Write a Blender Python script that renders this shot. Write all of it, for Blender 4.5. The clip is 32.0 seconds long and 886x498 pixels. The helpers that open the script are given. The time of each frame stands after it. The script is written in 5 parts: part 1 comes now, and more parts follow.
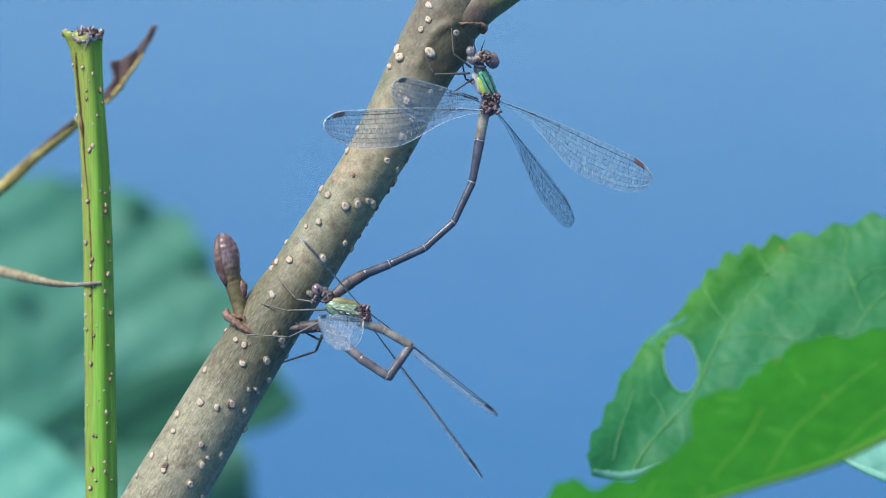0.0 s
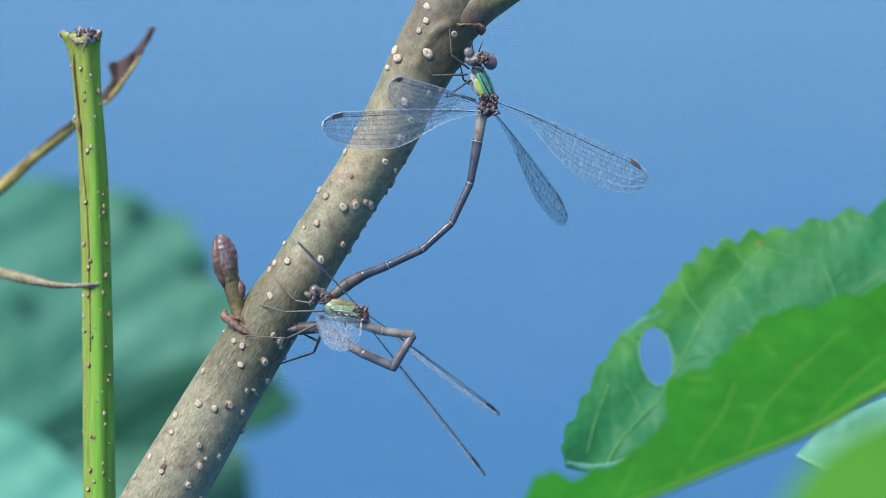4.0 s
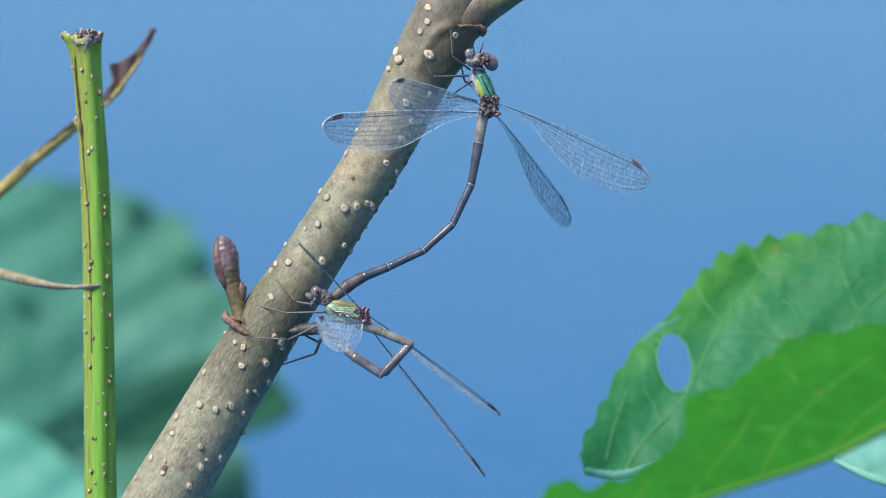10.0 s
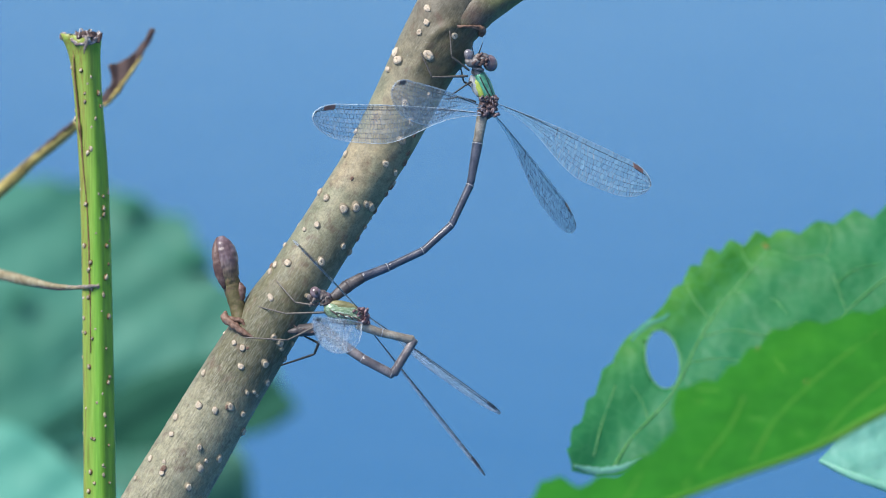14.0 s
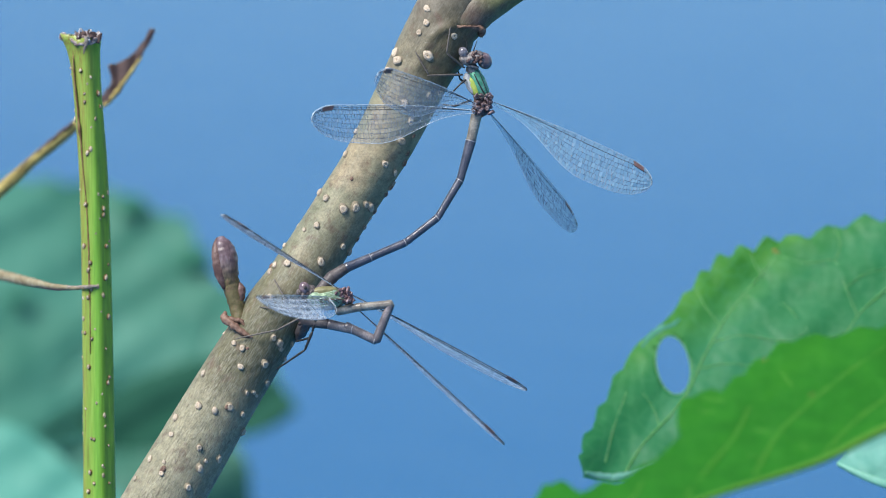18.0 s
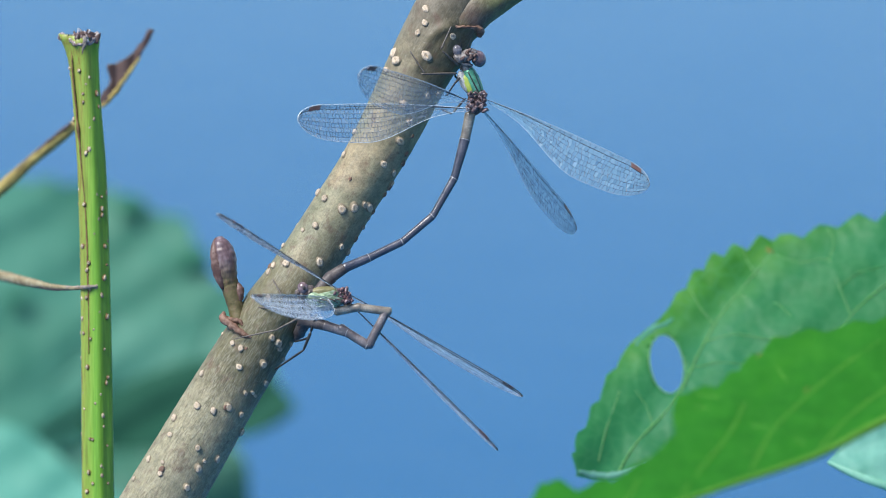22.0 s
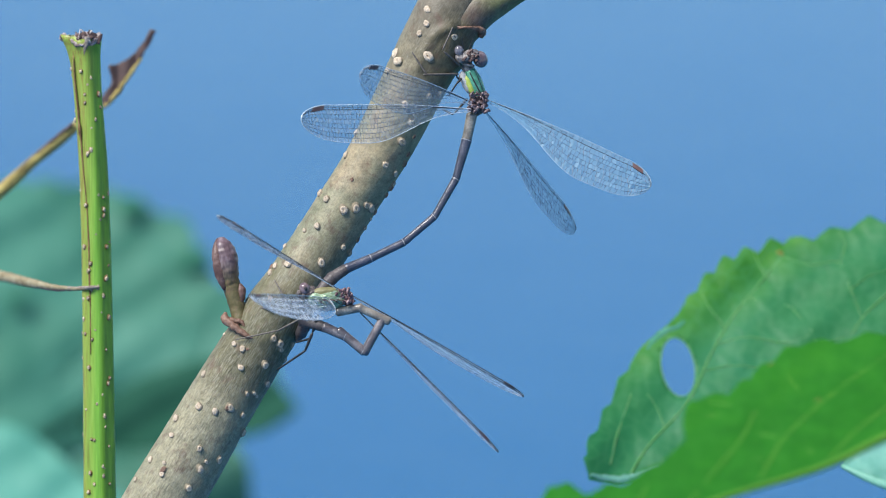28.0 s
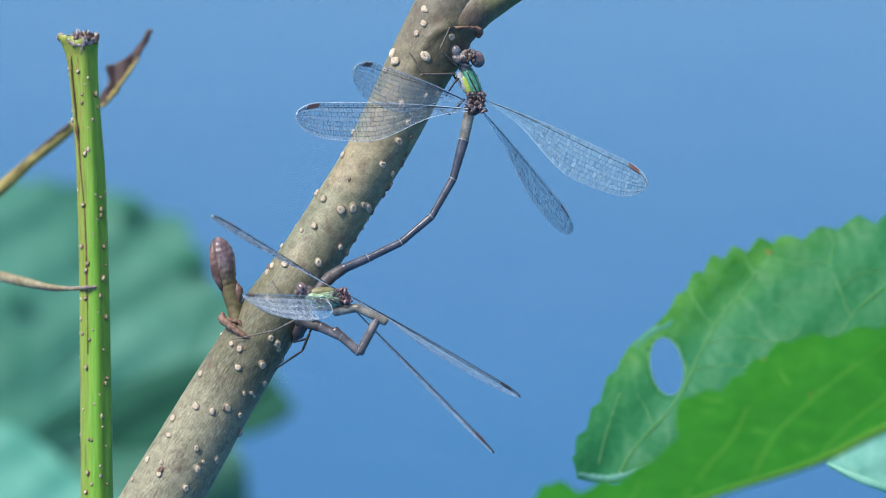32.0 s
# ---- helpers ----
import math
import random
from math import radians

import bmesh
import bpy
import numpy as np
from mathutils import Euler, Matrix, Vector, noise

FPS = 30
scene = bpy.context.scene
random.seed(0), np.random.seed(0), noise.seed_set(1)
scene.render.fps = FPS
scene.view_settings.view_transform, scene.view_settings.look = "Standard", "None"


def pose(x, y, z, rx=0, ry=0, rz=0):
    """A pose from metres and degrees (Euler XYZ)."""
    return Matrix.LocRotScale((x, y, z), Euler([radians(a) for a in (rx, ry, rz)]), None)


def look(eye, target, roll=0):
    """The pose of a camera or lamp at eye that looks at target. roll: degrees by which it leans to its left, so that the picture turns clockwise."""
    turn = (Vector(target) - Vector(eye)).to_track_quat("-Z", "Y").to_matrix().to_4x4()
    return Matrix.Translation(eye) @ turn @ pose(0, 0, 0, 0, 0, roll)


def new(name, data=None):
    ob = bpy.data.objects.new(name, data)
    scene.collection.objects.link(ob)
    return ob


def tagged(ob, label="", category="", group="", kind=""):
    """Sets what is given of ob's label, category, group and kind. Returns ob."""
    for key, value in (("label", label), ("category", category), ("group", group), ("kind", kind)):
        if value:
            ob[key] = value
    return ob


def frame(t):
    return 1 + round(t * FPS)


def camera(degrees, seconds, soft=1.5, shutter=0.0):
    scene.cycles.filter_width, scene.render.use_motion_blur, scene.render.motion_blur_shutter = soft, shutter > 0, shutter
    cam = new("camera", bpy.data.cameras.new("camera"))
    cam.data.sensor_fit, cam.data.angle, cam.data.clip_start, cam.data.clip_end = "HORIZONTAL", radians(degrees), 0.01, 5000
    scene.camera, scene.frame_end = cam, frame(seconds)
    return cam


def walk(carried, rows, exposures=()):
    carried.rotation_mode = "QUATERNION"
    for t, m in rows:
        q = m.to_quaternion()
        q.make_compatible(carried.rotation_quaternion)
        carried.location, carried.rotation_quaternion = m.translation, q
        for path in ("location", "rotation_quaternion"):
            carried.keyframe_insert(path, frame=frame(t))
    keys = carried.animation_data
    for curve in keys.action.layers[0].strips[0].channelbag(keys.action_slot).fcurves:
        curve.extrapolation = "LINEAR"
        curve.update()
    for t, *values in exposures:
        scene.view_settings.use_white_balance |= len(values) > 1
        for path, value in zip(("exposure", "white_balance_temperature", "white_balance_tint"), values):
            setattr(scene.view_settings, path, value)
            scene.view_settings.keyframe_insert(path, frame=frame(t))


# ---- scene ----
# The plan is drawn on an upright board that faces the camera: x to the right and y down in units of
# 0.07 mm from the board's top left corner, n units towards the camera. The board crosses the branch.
U = 7.0e-5
FAR = 1.0472
TILT = radians(10)
LIFT = 1.35
EYE = Vector((0, -FAR * math.cos(TILT), LIFT))
AIM = Vector((0, 0, LIFT - FAR * math.sin(TILT)))
RIGHT, UP = Vector((1, 0, 0)), Vector((0, math.sin(TILT), math.cos(TILT)))
BOARD = look(EYE, AIM)
BOARD.translation = AIM


def spot(x, y, n=0.0):
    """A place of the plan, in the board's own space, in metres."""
    k = 1 - n * U / FAR
    return Vector(((x - 784) * U * k, (441 - y) * U * k, n * U))


def aim(dx, dy):
    """The camera turned so that the view drifts by dx, dy units."""
    return look(EYE, AIM - RIGHT * dx * U + UP * dy * U)


cam = camera(6.0, 32.0, soft=1.0)
cam.data.dof.use_dof = True
cam.data.dof.focus_distance = FAR - 0.002
cam.data.dof.aperture_fstop = 27.0
walk(cam, [(0, aim(0, 0)), (0.5, aim(-0.2, 0.3)), (1, aim(0.3, 0.6)), (1.5, aim(0, 1)), (2, aim(-1.2, 1)), (2.5, aim(-1.8, 1.2)), (3, aim(-2.1, 1.5)),
           (3.5, aim(-2.6, 1.9)), (4.5, aim(-4.2, 2.3)), (5.5, aim(-5.9, 2.5)), (6, aim(-9.4, 2.0)), (6.5, aim(-7.8, 2.5)), (7, aim(-7.7, 2.7)),
           (7.5, aim(-4.6, 3.3)), (8, aim(-3.1, 3.8)), (9, aim(-2.8, 4)), (9.5, aim(-1.7, 4.2)), (10, aim(-1.4, 4.3)), (11, aim(-1.6, 4.5)),
           (12, aim(-1.4, 4.8)), (13, aim(-2.9, 4.9)), (14, aim(-2.9, 5.3)), (14.5, aim(-3.9, 5.4)), (16.5, aim(-2.2, 5.6)), (17, aim(-2.9, 5.7)),
           (18, aim(-3.4, 5.8)), (19, aim(-3.1, 5.9)), (20, aim(-4.4, 5.9)), (20.5, aim(-3.6, 6)), (21, aim(-5.6, 6)), (22, aim(-5.9, 6.1)),
           (22.5, aim(-4.6, 6.4)), (23, aim(-4.0, 6.6)), (24, aim(-3.1, 6.7)), (25, aim(-3.0, 6.9)), (25.5, aim(-2.9, 7)), (27.5, aim(-3.0, 7.1)),
           (28, aim(-2.9, 7.2)), (29, aim(-3.1, 7.3)), (30, aim(-3.1, 7.3)), (30.5, aim(-4.4, 7.1)), (31, aim(-5.1, 7.2)), (31.5, aim(-5.3, 7.2)),
           (32, aim(-7.9, 7))],
     exposures=[(0, 0.56), (32, 0.56)])

# ---- sky, sun ----
SUN_UP, SUN_TURN = radians(54), radians(-126)
world = bpy.data.worlds.new("sky")
scene.world = world
world.use_nodes = True
wn = world.node_tree.nodes
sky = wn.new("ShaderNodeTexSky")
sky.sky_type, sky.sun_disc, sky.sun_elevation, sky.sun_rotation = "NISHITA", False, SUN_UP, SUN_TURN
sky.ozone_density, sky.dust_density = 7.0, 0.0
world.node_tree.links.new(sky.outputs[0], wn["Background"].inputs[0])
wn["Background"].inputs[1].default_value = 0.10
sun = new("sun", bpy.data.lights.new("sun", "SUN"))
sun.data.energy, sun.data.angle, sun.data.color = 4.0, radians(30), (1.0, 0.96, 0.9)
to_sun = Vector((math.sin(SUN_TURN) * math.cos(SUN_UP), math.cos(SUN_TURN) * math.cos(SUN_UP), math.sin(SUN_UP)))
sun.matrix_world = look(to_sun * 5, (0, 0, 0))


# ---- materials ----
def shade(name, colours, scale=400.0, rough=0.6, bump=0.0, bump_scale=1500.0, stretch=(1, 1, 1), spec=0.4, transmit=0.0, metal=0.0,
          fine=0.35, island=0.0, coat=0.0, grade=None, net=None):
    """A principled surface with colour at two scales over object space and fine relief."""
    m = bpy.data.materials.new(name)
    m.use_nodes = True
    nt = m.node_tree
    n, link = nt.nodes, nt.links.new
    p = n["Principled BSDF"]
    tex, mp = n.new("ShaderNodeTexCoord"), n.new("ShaderNodeMapping")
    link(tex.outputs["Object"], mp.inputs[0])
    mp.inputs["Scale"].default_value = stretch
    big, small = n.new("ShaderNodeTexNoise"), n.new("ShaderNodeTexNoise")
    for node, s, d in ((big, scale, 3), (small, scale * 5.3, 4)):
        node.inputs["Scale"].default_value, node.inputs["Detail"].default_value = s, d
        link(mp.outputs[0], node.inputs["Vector"])
    mix = n.new("ShaderNodeMix")
    mix.inputs[0].default_value = fine
    link(big.outputs[0], mix.inputs[2])
    link(small.outputs[0], mix.inputs[3])
    ramp = n.new("ShaderNodeValToRGB")
    els = ramp.color_ramp.elements
    while len(els) < len(colours):
        els.new(0.5)
    for i, c in enumerate(colours):
        els[i].position = 0.32 + 0.36 * i / max(1, len(colours) - 1)
        els[i].color = (*c, 1)
    link(mix.outputs[0], ramp.inputs[0])
    out = ramp.outputs[0]
    if grade:
        # a second set of colours that takes over along one axis, with a ragged border
        axis, lo, hi, others, wobble = grade
        way, edge, rag = n.new("ShaderNodeVectorMath"), n.new("ShaderNodeMapRange"), n.new("ShaderNodeMath")
        way.operation, way.inputs[1].default_value = "DOT_PRODUCT", axis
        link(tex.outputs["Object"], way.inputs[0])
        link(way.outputs["Value"], edge.inputs[0])
        edge.clamp = False
        edge.inputs[1].default_value, edge.inputs[2].default_value = lo, hi
        rag.operation, rag.inputs[1].default_value, rag.inputs[2].default_value = "MULTIPLY_ADD", wobble * 2, -wobble
        link(mix.outputs[0], rag.inputs[0])
        total = n.new("ShaderNodeMath")
        total.operation, total.use_clamp = "ADD", True
        link(edge.outputs[0], total.inputs[0])
        link(rag.outputs[0], total.inputs[1])
        second = n.new("ShaderNodeValToRGB")
        e2 = second.color_ramp.elements
        while len(e2) < len(others):
            e2.new(0.5)
        for i, c in enumerate(others):
            e2[i].position, e2[i].color = 0.34 + 0.32 * i / max(1, len(others) - 1), (*c, 1)
        link(small.outputs[0], second.inputs[0])
        both = n.new("ShaderNodeMix")
        both.data_type = "RGBA"
        link(total.outputs[0], both.inputs[0])
        link(out, both.inputs[6])
        link(second.outputs[0], both.inputs[7])
        out = both.outputs[2]
    if net:
        # a fine net of lighter veinlets
        size, tone, amount = net
        cells, line, lay = n.new("ShaderNodeTexVoronoi"), n.new("ShaderNodeMapRange"), n.new("ShaderNodeMix")
        cells.feature = "DISTANCE_TO_EDGE"
        cells.inputs["Scale"].default_value = size
        link(tex.outputs["Object"], cells.inputs["Vector"])
        link(cells.outputs["Distance"], line.inputs[0])
        line.inputs[1].default_value, line.inputs[2].default_value, line.inputs[3].default_value, line.inputs[4].default_value = 0.0, 0.11, amount, 0.0
        lay.data_type = "RGBA"
        link(line.outputs[0], lay.inputs[0])
        link(out, lay.inputs[6])
        lay.inputs[7].default_value = (*tone, 1)
        out = lay.outputs[2]
    if island:
        geo, hsv, mm = n.new("ShaderNodeObjectInfo"), n.new("ShaderNodeHueSaturation"), n.new("ShaderNodeMapRange")
        link(geo.outputs["Random"], mm.inputs[0])
        mm.inputs[3].default_value, mm.inputs[4].default_value = 1 - island, 1 + island
        link(mm.outputs[0], hsv.inputs["Value"])
        link(out, hsv.inputs["Color"])
        out = hsv.outputs[0]
    link(out, p.inputs["Base Color"])
    p.inputs["Roughness"].default_value, p.inputs["Specular IOR Level"].default_value = rough, spec
    p.inputs["Metallic"].default_value, p.inputs["Coat Weight"].default_value = metal, coat
    if bump:
        b, bn = n.new("ShaderNodeBump"), n.new("ShaderNodeTexNoise")
        bn.inputs["Scale"].default_value, bn.inputs["Detail"].default_value = bump_scale, 4
        link(mp.outputs[0], bn.inputs["Vector"])
        link(bn.outputs[0], b.inputs["Height"])
        b.inputs["Strength"].default_value, b.inputs["Distance"].default_value = bump, 0.0002
        link(b.outputs[0], p.inputs["Normal"])
    if transmit:
        tr, ms = n.new("ShaderNodeBsdfTranslucent"), n.new("ShaderNodeMixShader")
        hs = n.new("ShaderNodeHueSaturation")
        hs.inputs["Hue"].default_value, hs.inputs["Saturation"].default_value, hs.inputs["Value"].default_value = 0.47, 1.15, 1.7
        link(out, hs.inputs["Color"])
        link(hs.outputs[0], tr.inputs[0])
        ms.inputs[0].default_value = transmit
        link(p.outputs[0], ms.inputs[1])
        link(tr.outputs[0], ms.inputs[2])
        link(ms.outputs[0], n["Material Output"].inputs[0])
    return m


def clear(name, tint, veil, rough, gloss, glint_tone=(0.86, 0.94, 0.98)):
    """A thin clear film: mostly see-through, a little milky to paint its sky glints, with a faint gloss."""
    m = bpy.data.materials.new(name)
    m.use_nodes = True
    nt = m.node_tree
    n, link = nt.nodes, nt.links.new
    n.remove(n["Principled BSDF"])
    tr, df, gl = n.new("ShaderNodeBsdfTransparent"), n.new("ShaderNodeBsdfDiffuse"), n.new("ShaderNodeBsdfGlossy")
    tr.inputs[0].default_value, df.inputs[0].default_value = (*tint, 1), (*glint_tone, 1)
    gl.inputs["Roughness"].default_value = rough
    noise_a, bump = n.new("ShaderNodeTexNoise"), n.new("ShaderNodeBump")
    tex = n.new("ShaderNodeTexCoord")
    noise_a.inputs["Scale"].default_value = 2600
    link(tex.outputs["Object"], noise_a.inputs["Vector"])
    link(noise_a.outputs[0], bump.inputs["Height"])
    bump.inputs["Strength"].default_value, bump.inputs["Distance"].default_value = 0.15, 0.0002
    link(bump.outputs[0], gl.inputs["Normal"])
    a, b = n.new("ShaderNodeMixShader"), n.new("ShaderNodeMixShader")
    cell, curve, drift = n.new("ShaderNodeNewGeometry"), n.new("ShaderNodeMath"), n.new("ShaderNodeTexNoise")
    curve.operation, curve.inputs[1].default_value = "POWER", 1.2
    link(cell.outputs["Random Per Island"], curve.inputs[0])
    drift.inputs["Scale"].default_value, drift.inputs["Detail"].default_value = 420, 2
    link(tex.outputs["Object"], drift.inputs["Vector"])
    spread, patchy = n.new("ShaderNodeMapRange"), n.new("ShaderNodeMath")
    link(drift.outputs[0], spread.inputs[0])
    spread.inputs[1].default_value, spread.inputs[2].default_value, spread.inputs[3].default_value, spread.inputs[4].default_value = 0.36, 0.64, 0.5, 1.5
    patchy.operation = "MULTIPLY"
    link(curve.outputs[0], patchy.inputs[0])
    link(spread.outputs[0], patchy.inputs[1])
    glint_veil = n.new("ShaderNodeMath")
    glint_veil.operation, glint_veil.inputs[1].default_value, glint_veil.inputs[2].default_value = "MULTIPLY_ADD", veil * 0.26, veil * 0.9
    link(patchy.outputs[0], glint_veil.inputs[0])
    link(glint_veil.outputs[0], a.inputs[0])
    link(tr.outputs[0], a.inputs[1])
    tl, both = n.new("ShaderNodeBsdfTranslucent"), n.new("ShaderNodeMixShader")
    tl.inputs[0].default_value = (*glint_tone, 1)
    both.inputs[0].default_value = 0.55
    link(df.outputs[0], both.inputs[1])
    link(tl.outputs[0], both.inputs[2])
    link(both.outputs[0], a.inputs[2])
    glint = n.new("ShaderNodeMath")
    glint.operation, glint.inputs[1].default_value, glint.inputs[2].default_value = "MULTIPLY_ADD", gloss * 0.25, gloss * 0.88
    link(patchy.outputs[0], glint.inputs[0])
    link(glint.outputs[0], b.inputs[0])
    link(a.outputs[0], b.inputs[1])
    link(gl.outputs[0], b.inputs[2])
    link(b.outputs[0], n["Material Output"].inputs[0])
    return m


def bark_skin():
    """Olive grey young bark: broad tan and green patches, pale streaks that follow the wood, fine furrows."""
    m = bpy.data.materials.new("bark")
    m.use_nodes = True
    n, link = m.node_tree.nodes, m.node_tree.links.new
    p = n["Principled BSDF"]
    tex, mp = n.new("ShaderNodeTexCoord"), n.new("ShaderNodeMapping")
    mp.vector_type = "TEXTURE"
    mp.inputs["Rotation"].default_value, mp.inputs["Scale"].default_value = (0, 0, radians(-30)), (1, 7, 1)
    link(tex.outputs["Object"], mp.inputs[0])

    def cloud(scale, detail, src, rough=0.5):
        t = n.new("ShaderNodeTexNoise")
        t.inputs["Scale"].default_value, t.inputs["Detail"].default_value, t.inputs["Roughness"].default_value = scale, detail, rough
        link(src, t.inputs["Vector"])
        return t.outputs[0]

    def ramp(src, stops):
        t = n.new("ShaderNodeValToRGB")
        e = t.color_ramp.elements
        while len(e) < len(stops):
            e.new(0.5)
        for i, (pos, c) in enumerate(stops):
            e[i].position, e[i].color = pos, (*c, 1)
        link(src, t.inputs[0])
        return t.outputs[0]
    patch = ramp(cloud(170, 4, tex.outputs["Object"]), [(0.38, (0.2, 0.2, 0.126)), (0.5, (0.264, 0.245, 0.154)), (0.62, (0.31, 0.254, 0.158))])
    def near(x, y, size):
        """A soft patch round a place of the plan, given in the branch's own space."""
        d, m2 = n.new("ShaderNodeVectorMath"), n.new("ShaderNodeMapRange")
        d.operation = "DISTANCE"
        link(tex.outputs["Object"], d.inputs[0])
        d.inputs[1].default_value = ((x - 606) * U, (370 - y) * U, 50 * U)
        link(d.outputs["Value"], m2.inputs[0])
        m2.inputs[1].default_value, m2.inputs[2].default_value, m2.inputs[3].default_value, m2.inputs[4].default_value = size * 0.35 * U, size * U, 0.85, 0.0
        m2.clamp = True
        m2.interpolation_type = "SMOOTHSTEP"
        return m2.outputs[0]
    grain = cloud(7600, 3, mp.outputs[0], 0.55)
    streak = ramp(grain, [(0.46, (0, 0, 0)), (0.66, (1, 1, 1))])
    furrow = ramp(cloud(8200, 3, mp.outputs[0], 0.55), [(0.36, (0, 0, 0)), (0.5, (1, 1, 1))])
    mottle = ramp(cloud(900, 3, tex.outputs["Object"]), [(0.36, (0.8, 0.81, 0.78)), (0.64, (1.18, 1.17, 1.15))])

    def blend(kind, fac, a, b):
        t = n.new("ShaderNodeMix")
        t.data_type, t.blend_type = "RGBA", kind
        for k, v in ((0, fac), (6, a), (7, b)):
            if isinstance(v, (float, tuple)):
                t.inputs[k].default_value = v
            else:
                link(v, t.inputs[k])
        return t.outputs[2]
    amount = n.new("ShaderNodeMath")
    amount.operation, amount.inputs[1].default_value = "MULTIPLY", 0.3
    some = n.new("ShaderNodeMix")
    some.data_type, some.blend_type = "RGBA", "MULTIPLY"
    some.inputs[0].default_value = 1.0
    link(streak, some.inputs[6])
    young = n.new("ShaderNodeMath")
    young.operation, young.use_clamp = "ADD", True
    link(near(330, 760, 520), young.inputs[0])
    young.inputs[1].default_value = 0.4
    link(young.outputs[0], some.inputs[7])
    link(some.outputs[2], amount.inputs[0])
    c = blend("MIX", near(330, 760, 420), patch, (0.282, 0.26, 0.168, 1.0))
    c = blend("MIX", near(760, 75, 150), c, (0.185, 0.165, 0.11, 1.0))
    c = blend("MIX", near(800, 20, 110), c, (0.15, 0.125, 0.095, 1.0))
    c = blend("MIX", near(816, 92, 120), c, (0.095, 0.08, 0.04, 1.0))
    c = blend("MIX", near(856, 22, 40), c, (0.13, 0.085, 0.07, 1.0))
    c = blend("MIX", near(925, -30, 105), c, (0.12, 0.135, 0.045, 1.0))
    # olive bark round the bud node, darkened further for the shade there
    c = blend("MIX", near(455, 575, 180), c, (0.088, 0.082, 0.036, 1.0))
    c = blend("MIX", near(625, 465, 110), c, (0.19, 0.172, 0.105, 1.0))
    c = blend("MULTIPLY", 1.0, c, mottle)
    speck = ramp(cloud(3400, 4, tex.outputs["Object"], 0.75), [(0.36, (0.76, 0.74, 0.72)), (0.62, (1.2, 1.2, 1.18))])
    c = blend("MULTIPLY", 1.0, c, speck)
    rust = ramp(cloud(520, 5, tex.outputs["Object"], 0.65), [(0.54, (0, 0, 0)), (0.68, (0.7, 0.7, 0.7))])
    c = blend("MIX", rust, c, (0.13, 0.075, 0.05, 1.0))
    fleck = ramp(cloud(2600, 4, tex.outputs["Object"], 0.7), [(0.6, (0, 0, 0)), (0.72, (0.32, 0.32, 0.32))])
    c = blend("MIX", fleck, c, (0.4, 0.37, 0.3, 1.0))
    c = blend("MIX", amount.outputs[0], c, (0.5, 0.48, 0.38, 1.0))
    dark = n.new("ShaderNodeMath")
    dark.operation, dark.inputs[0].default_value = "MULTIPLY_ADD", 1.0
    rough_bark = n.new("ShaderNodeMix")
    rough_bark.inputs[2].default_value = 0.75
    link(near(320, 800, 400), rough_bark.inputs[0])
    link(furrow, rough_bark.inputs[3])
    link(rough_bark.outputs[0], dark.inputs[0])
    dark.inputs[1].default_value, dark.inputs[2].default_value = 0.27, 0.78
    hold = n.new("ShaderNodeCombineColor")
    for k in range(3):
        link(dark.outputs[0], hold.inputs[k])
    c = blend("MULTIPLY", 1.0, c, hold.outputs[0])
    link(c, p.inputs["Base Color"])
    p.inputs["Roughness"].default_value, p.inputs["Specular IOR Level"].default_value = 0.5, 0.45
    b1, b2 = n.new("ShaderNodeBump"), n.new("ShaderNodeBump")
    b1.inputs["Strength"].default_value, b1.inputs["Distance"].default_value = 0.22, 0.00014
    b2.inputs["Strength"].default_value, b2.inputs["Distance"].default_value = 0.55, 0.0002
    link(grain, b1.inputs["Height"])
    link(rough_bark.outputs[0], b2.inputs["Height"])
    link(b1.outputs[0], b2.inputs["Normal"])
    link(b2.outputs[0], p.inputs["Normal"])
    return m


BARK = bark_skin()
BARK_TOP = shade("shoot_bark", [(0.12, 0.09, 0.045), (0.18, 0.15, 0.075), (0.24, 0.19, 0.10)], 300, 0.55, 0.4, 2600)
BARK_RED = shade("scar_bark", [(0.1, 0.052, 0.036), (0.2, 0.115, 0.08), (0.42, 0.28, 0.22)], 1100, 0.6, 0.5, 2600)
CORK = shade("cork", [(0.33, 0.24, 0.16), (0.56, 0.45, 0.33), (0.82, 0.73, 0.6)], 2600, 0.65, 0.4, 4000, island=0.2)
BUD = shade("bud_skin", [(0.08, 0.05, 0.055), (0.15, 0.1, 0.108), (0.3, 0.24, 0.265)], 700, 0.34, 0.4, 1800, stretch=(1, 0.4, 1), grade=((0, 1, 0), -84 * U, -128 * U, [(0.07, 0.055, 0.02), (0.13, 0.11, 0.045), (0.19, 0.12, 0.07)], 0.9))
BUD_DARK = shade("bud_scale_skin", [(0.05, 0.028, 0.026), (0.12, 0.065, 0.055), (0.22, 0.14, 0.12)], 700, 0.45, 0.5, 1800)
BUD_STALK = shade("bud_stalk_skin", [(0.075, 0.06, 0.025), (0.125, 0.108, 0.045), (0.19, 0.125, 0.075)], 900, 0.55, 0.4, 2500)
PORE_RIM = shade("pore_rim", [(0.2, 0.165, 0.11), (0.31, 0.26, 0.18)], 1800, 0.7, 0.4, 4000)
STEM = shade("green_stem_skin", [(0.12, 0.265, 0.035), (0.145, 0.345, 0.038), (0.195, 0.44, 0.05), (0.3, 0.515, 0.1)], 1100, 0.36, 0.4, 1500, stretch=(1, 0.035, 1), transmit=0.12, fine=0.45, grade=((1, 0, 0), 0, -24 * U, [(0.24, 0.19, 0.05), (0.3, 0.36, 0.065), (0.27, 0.42, 0.075)], 0.7))
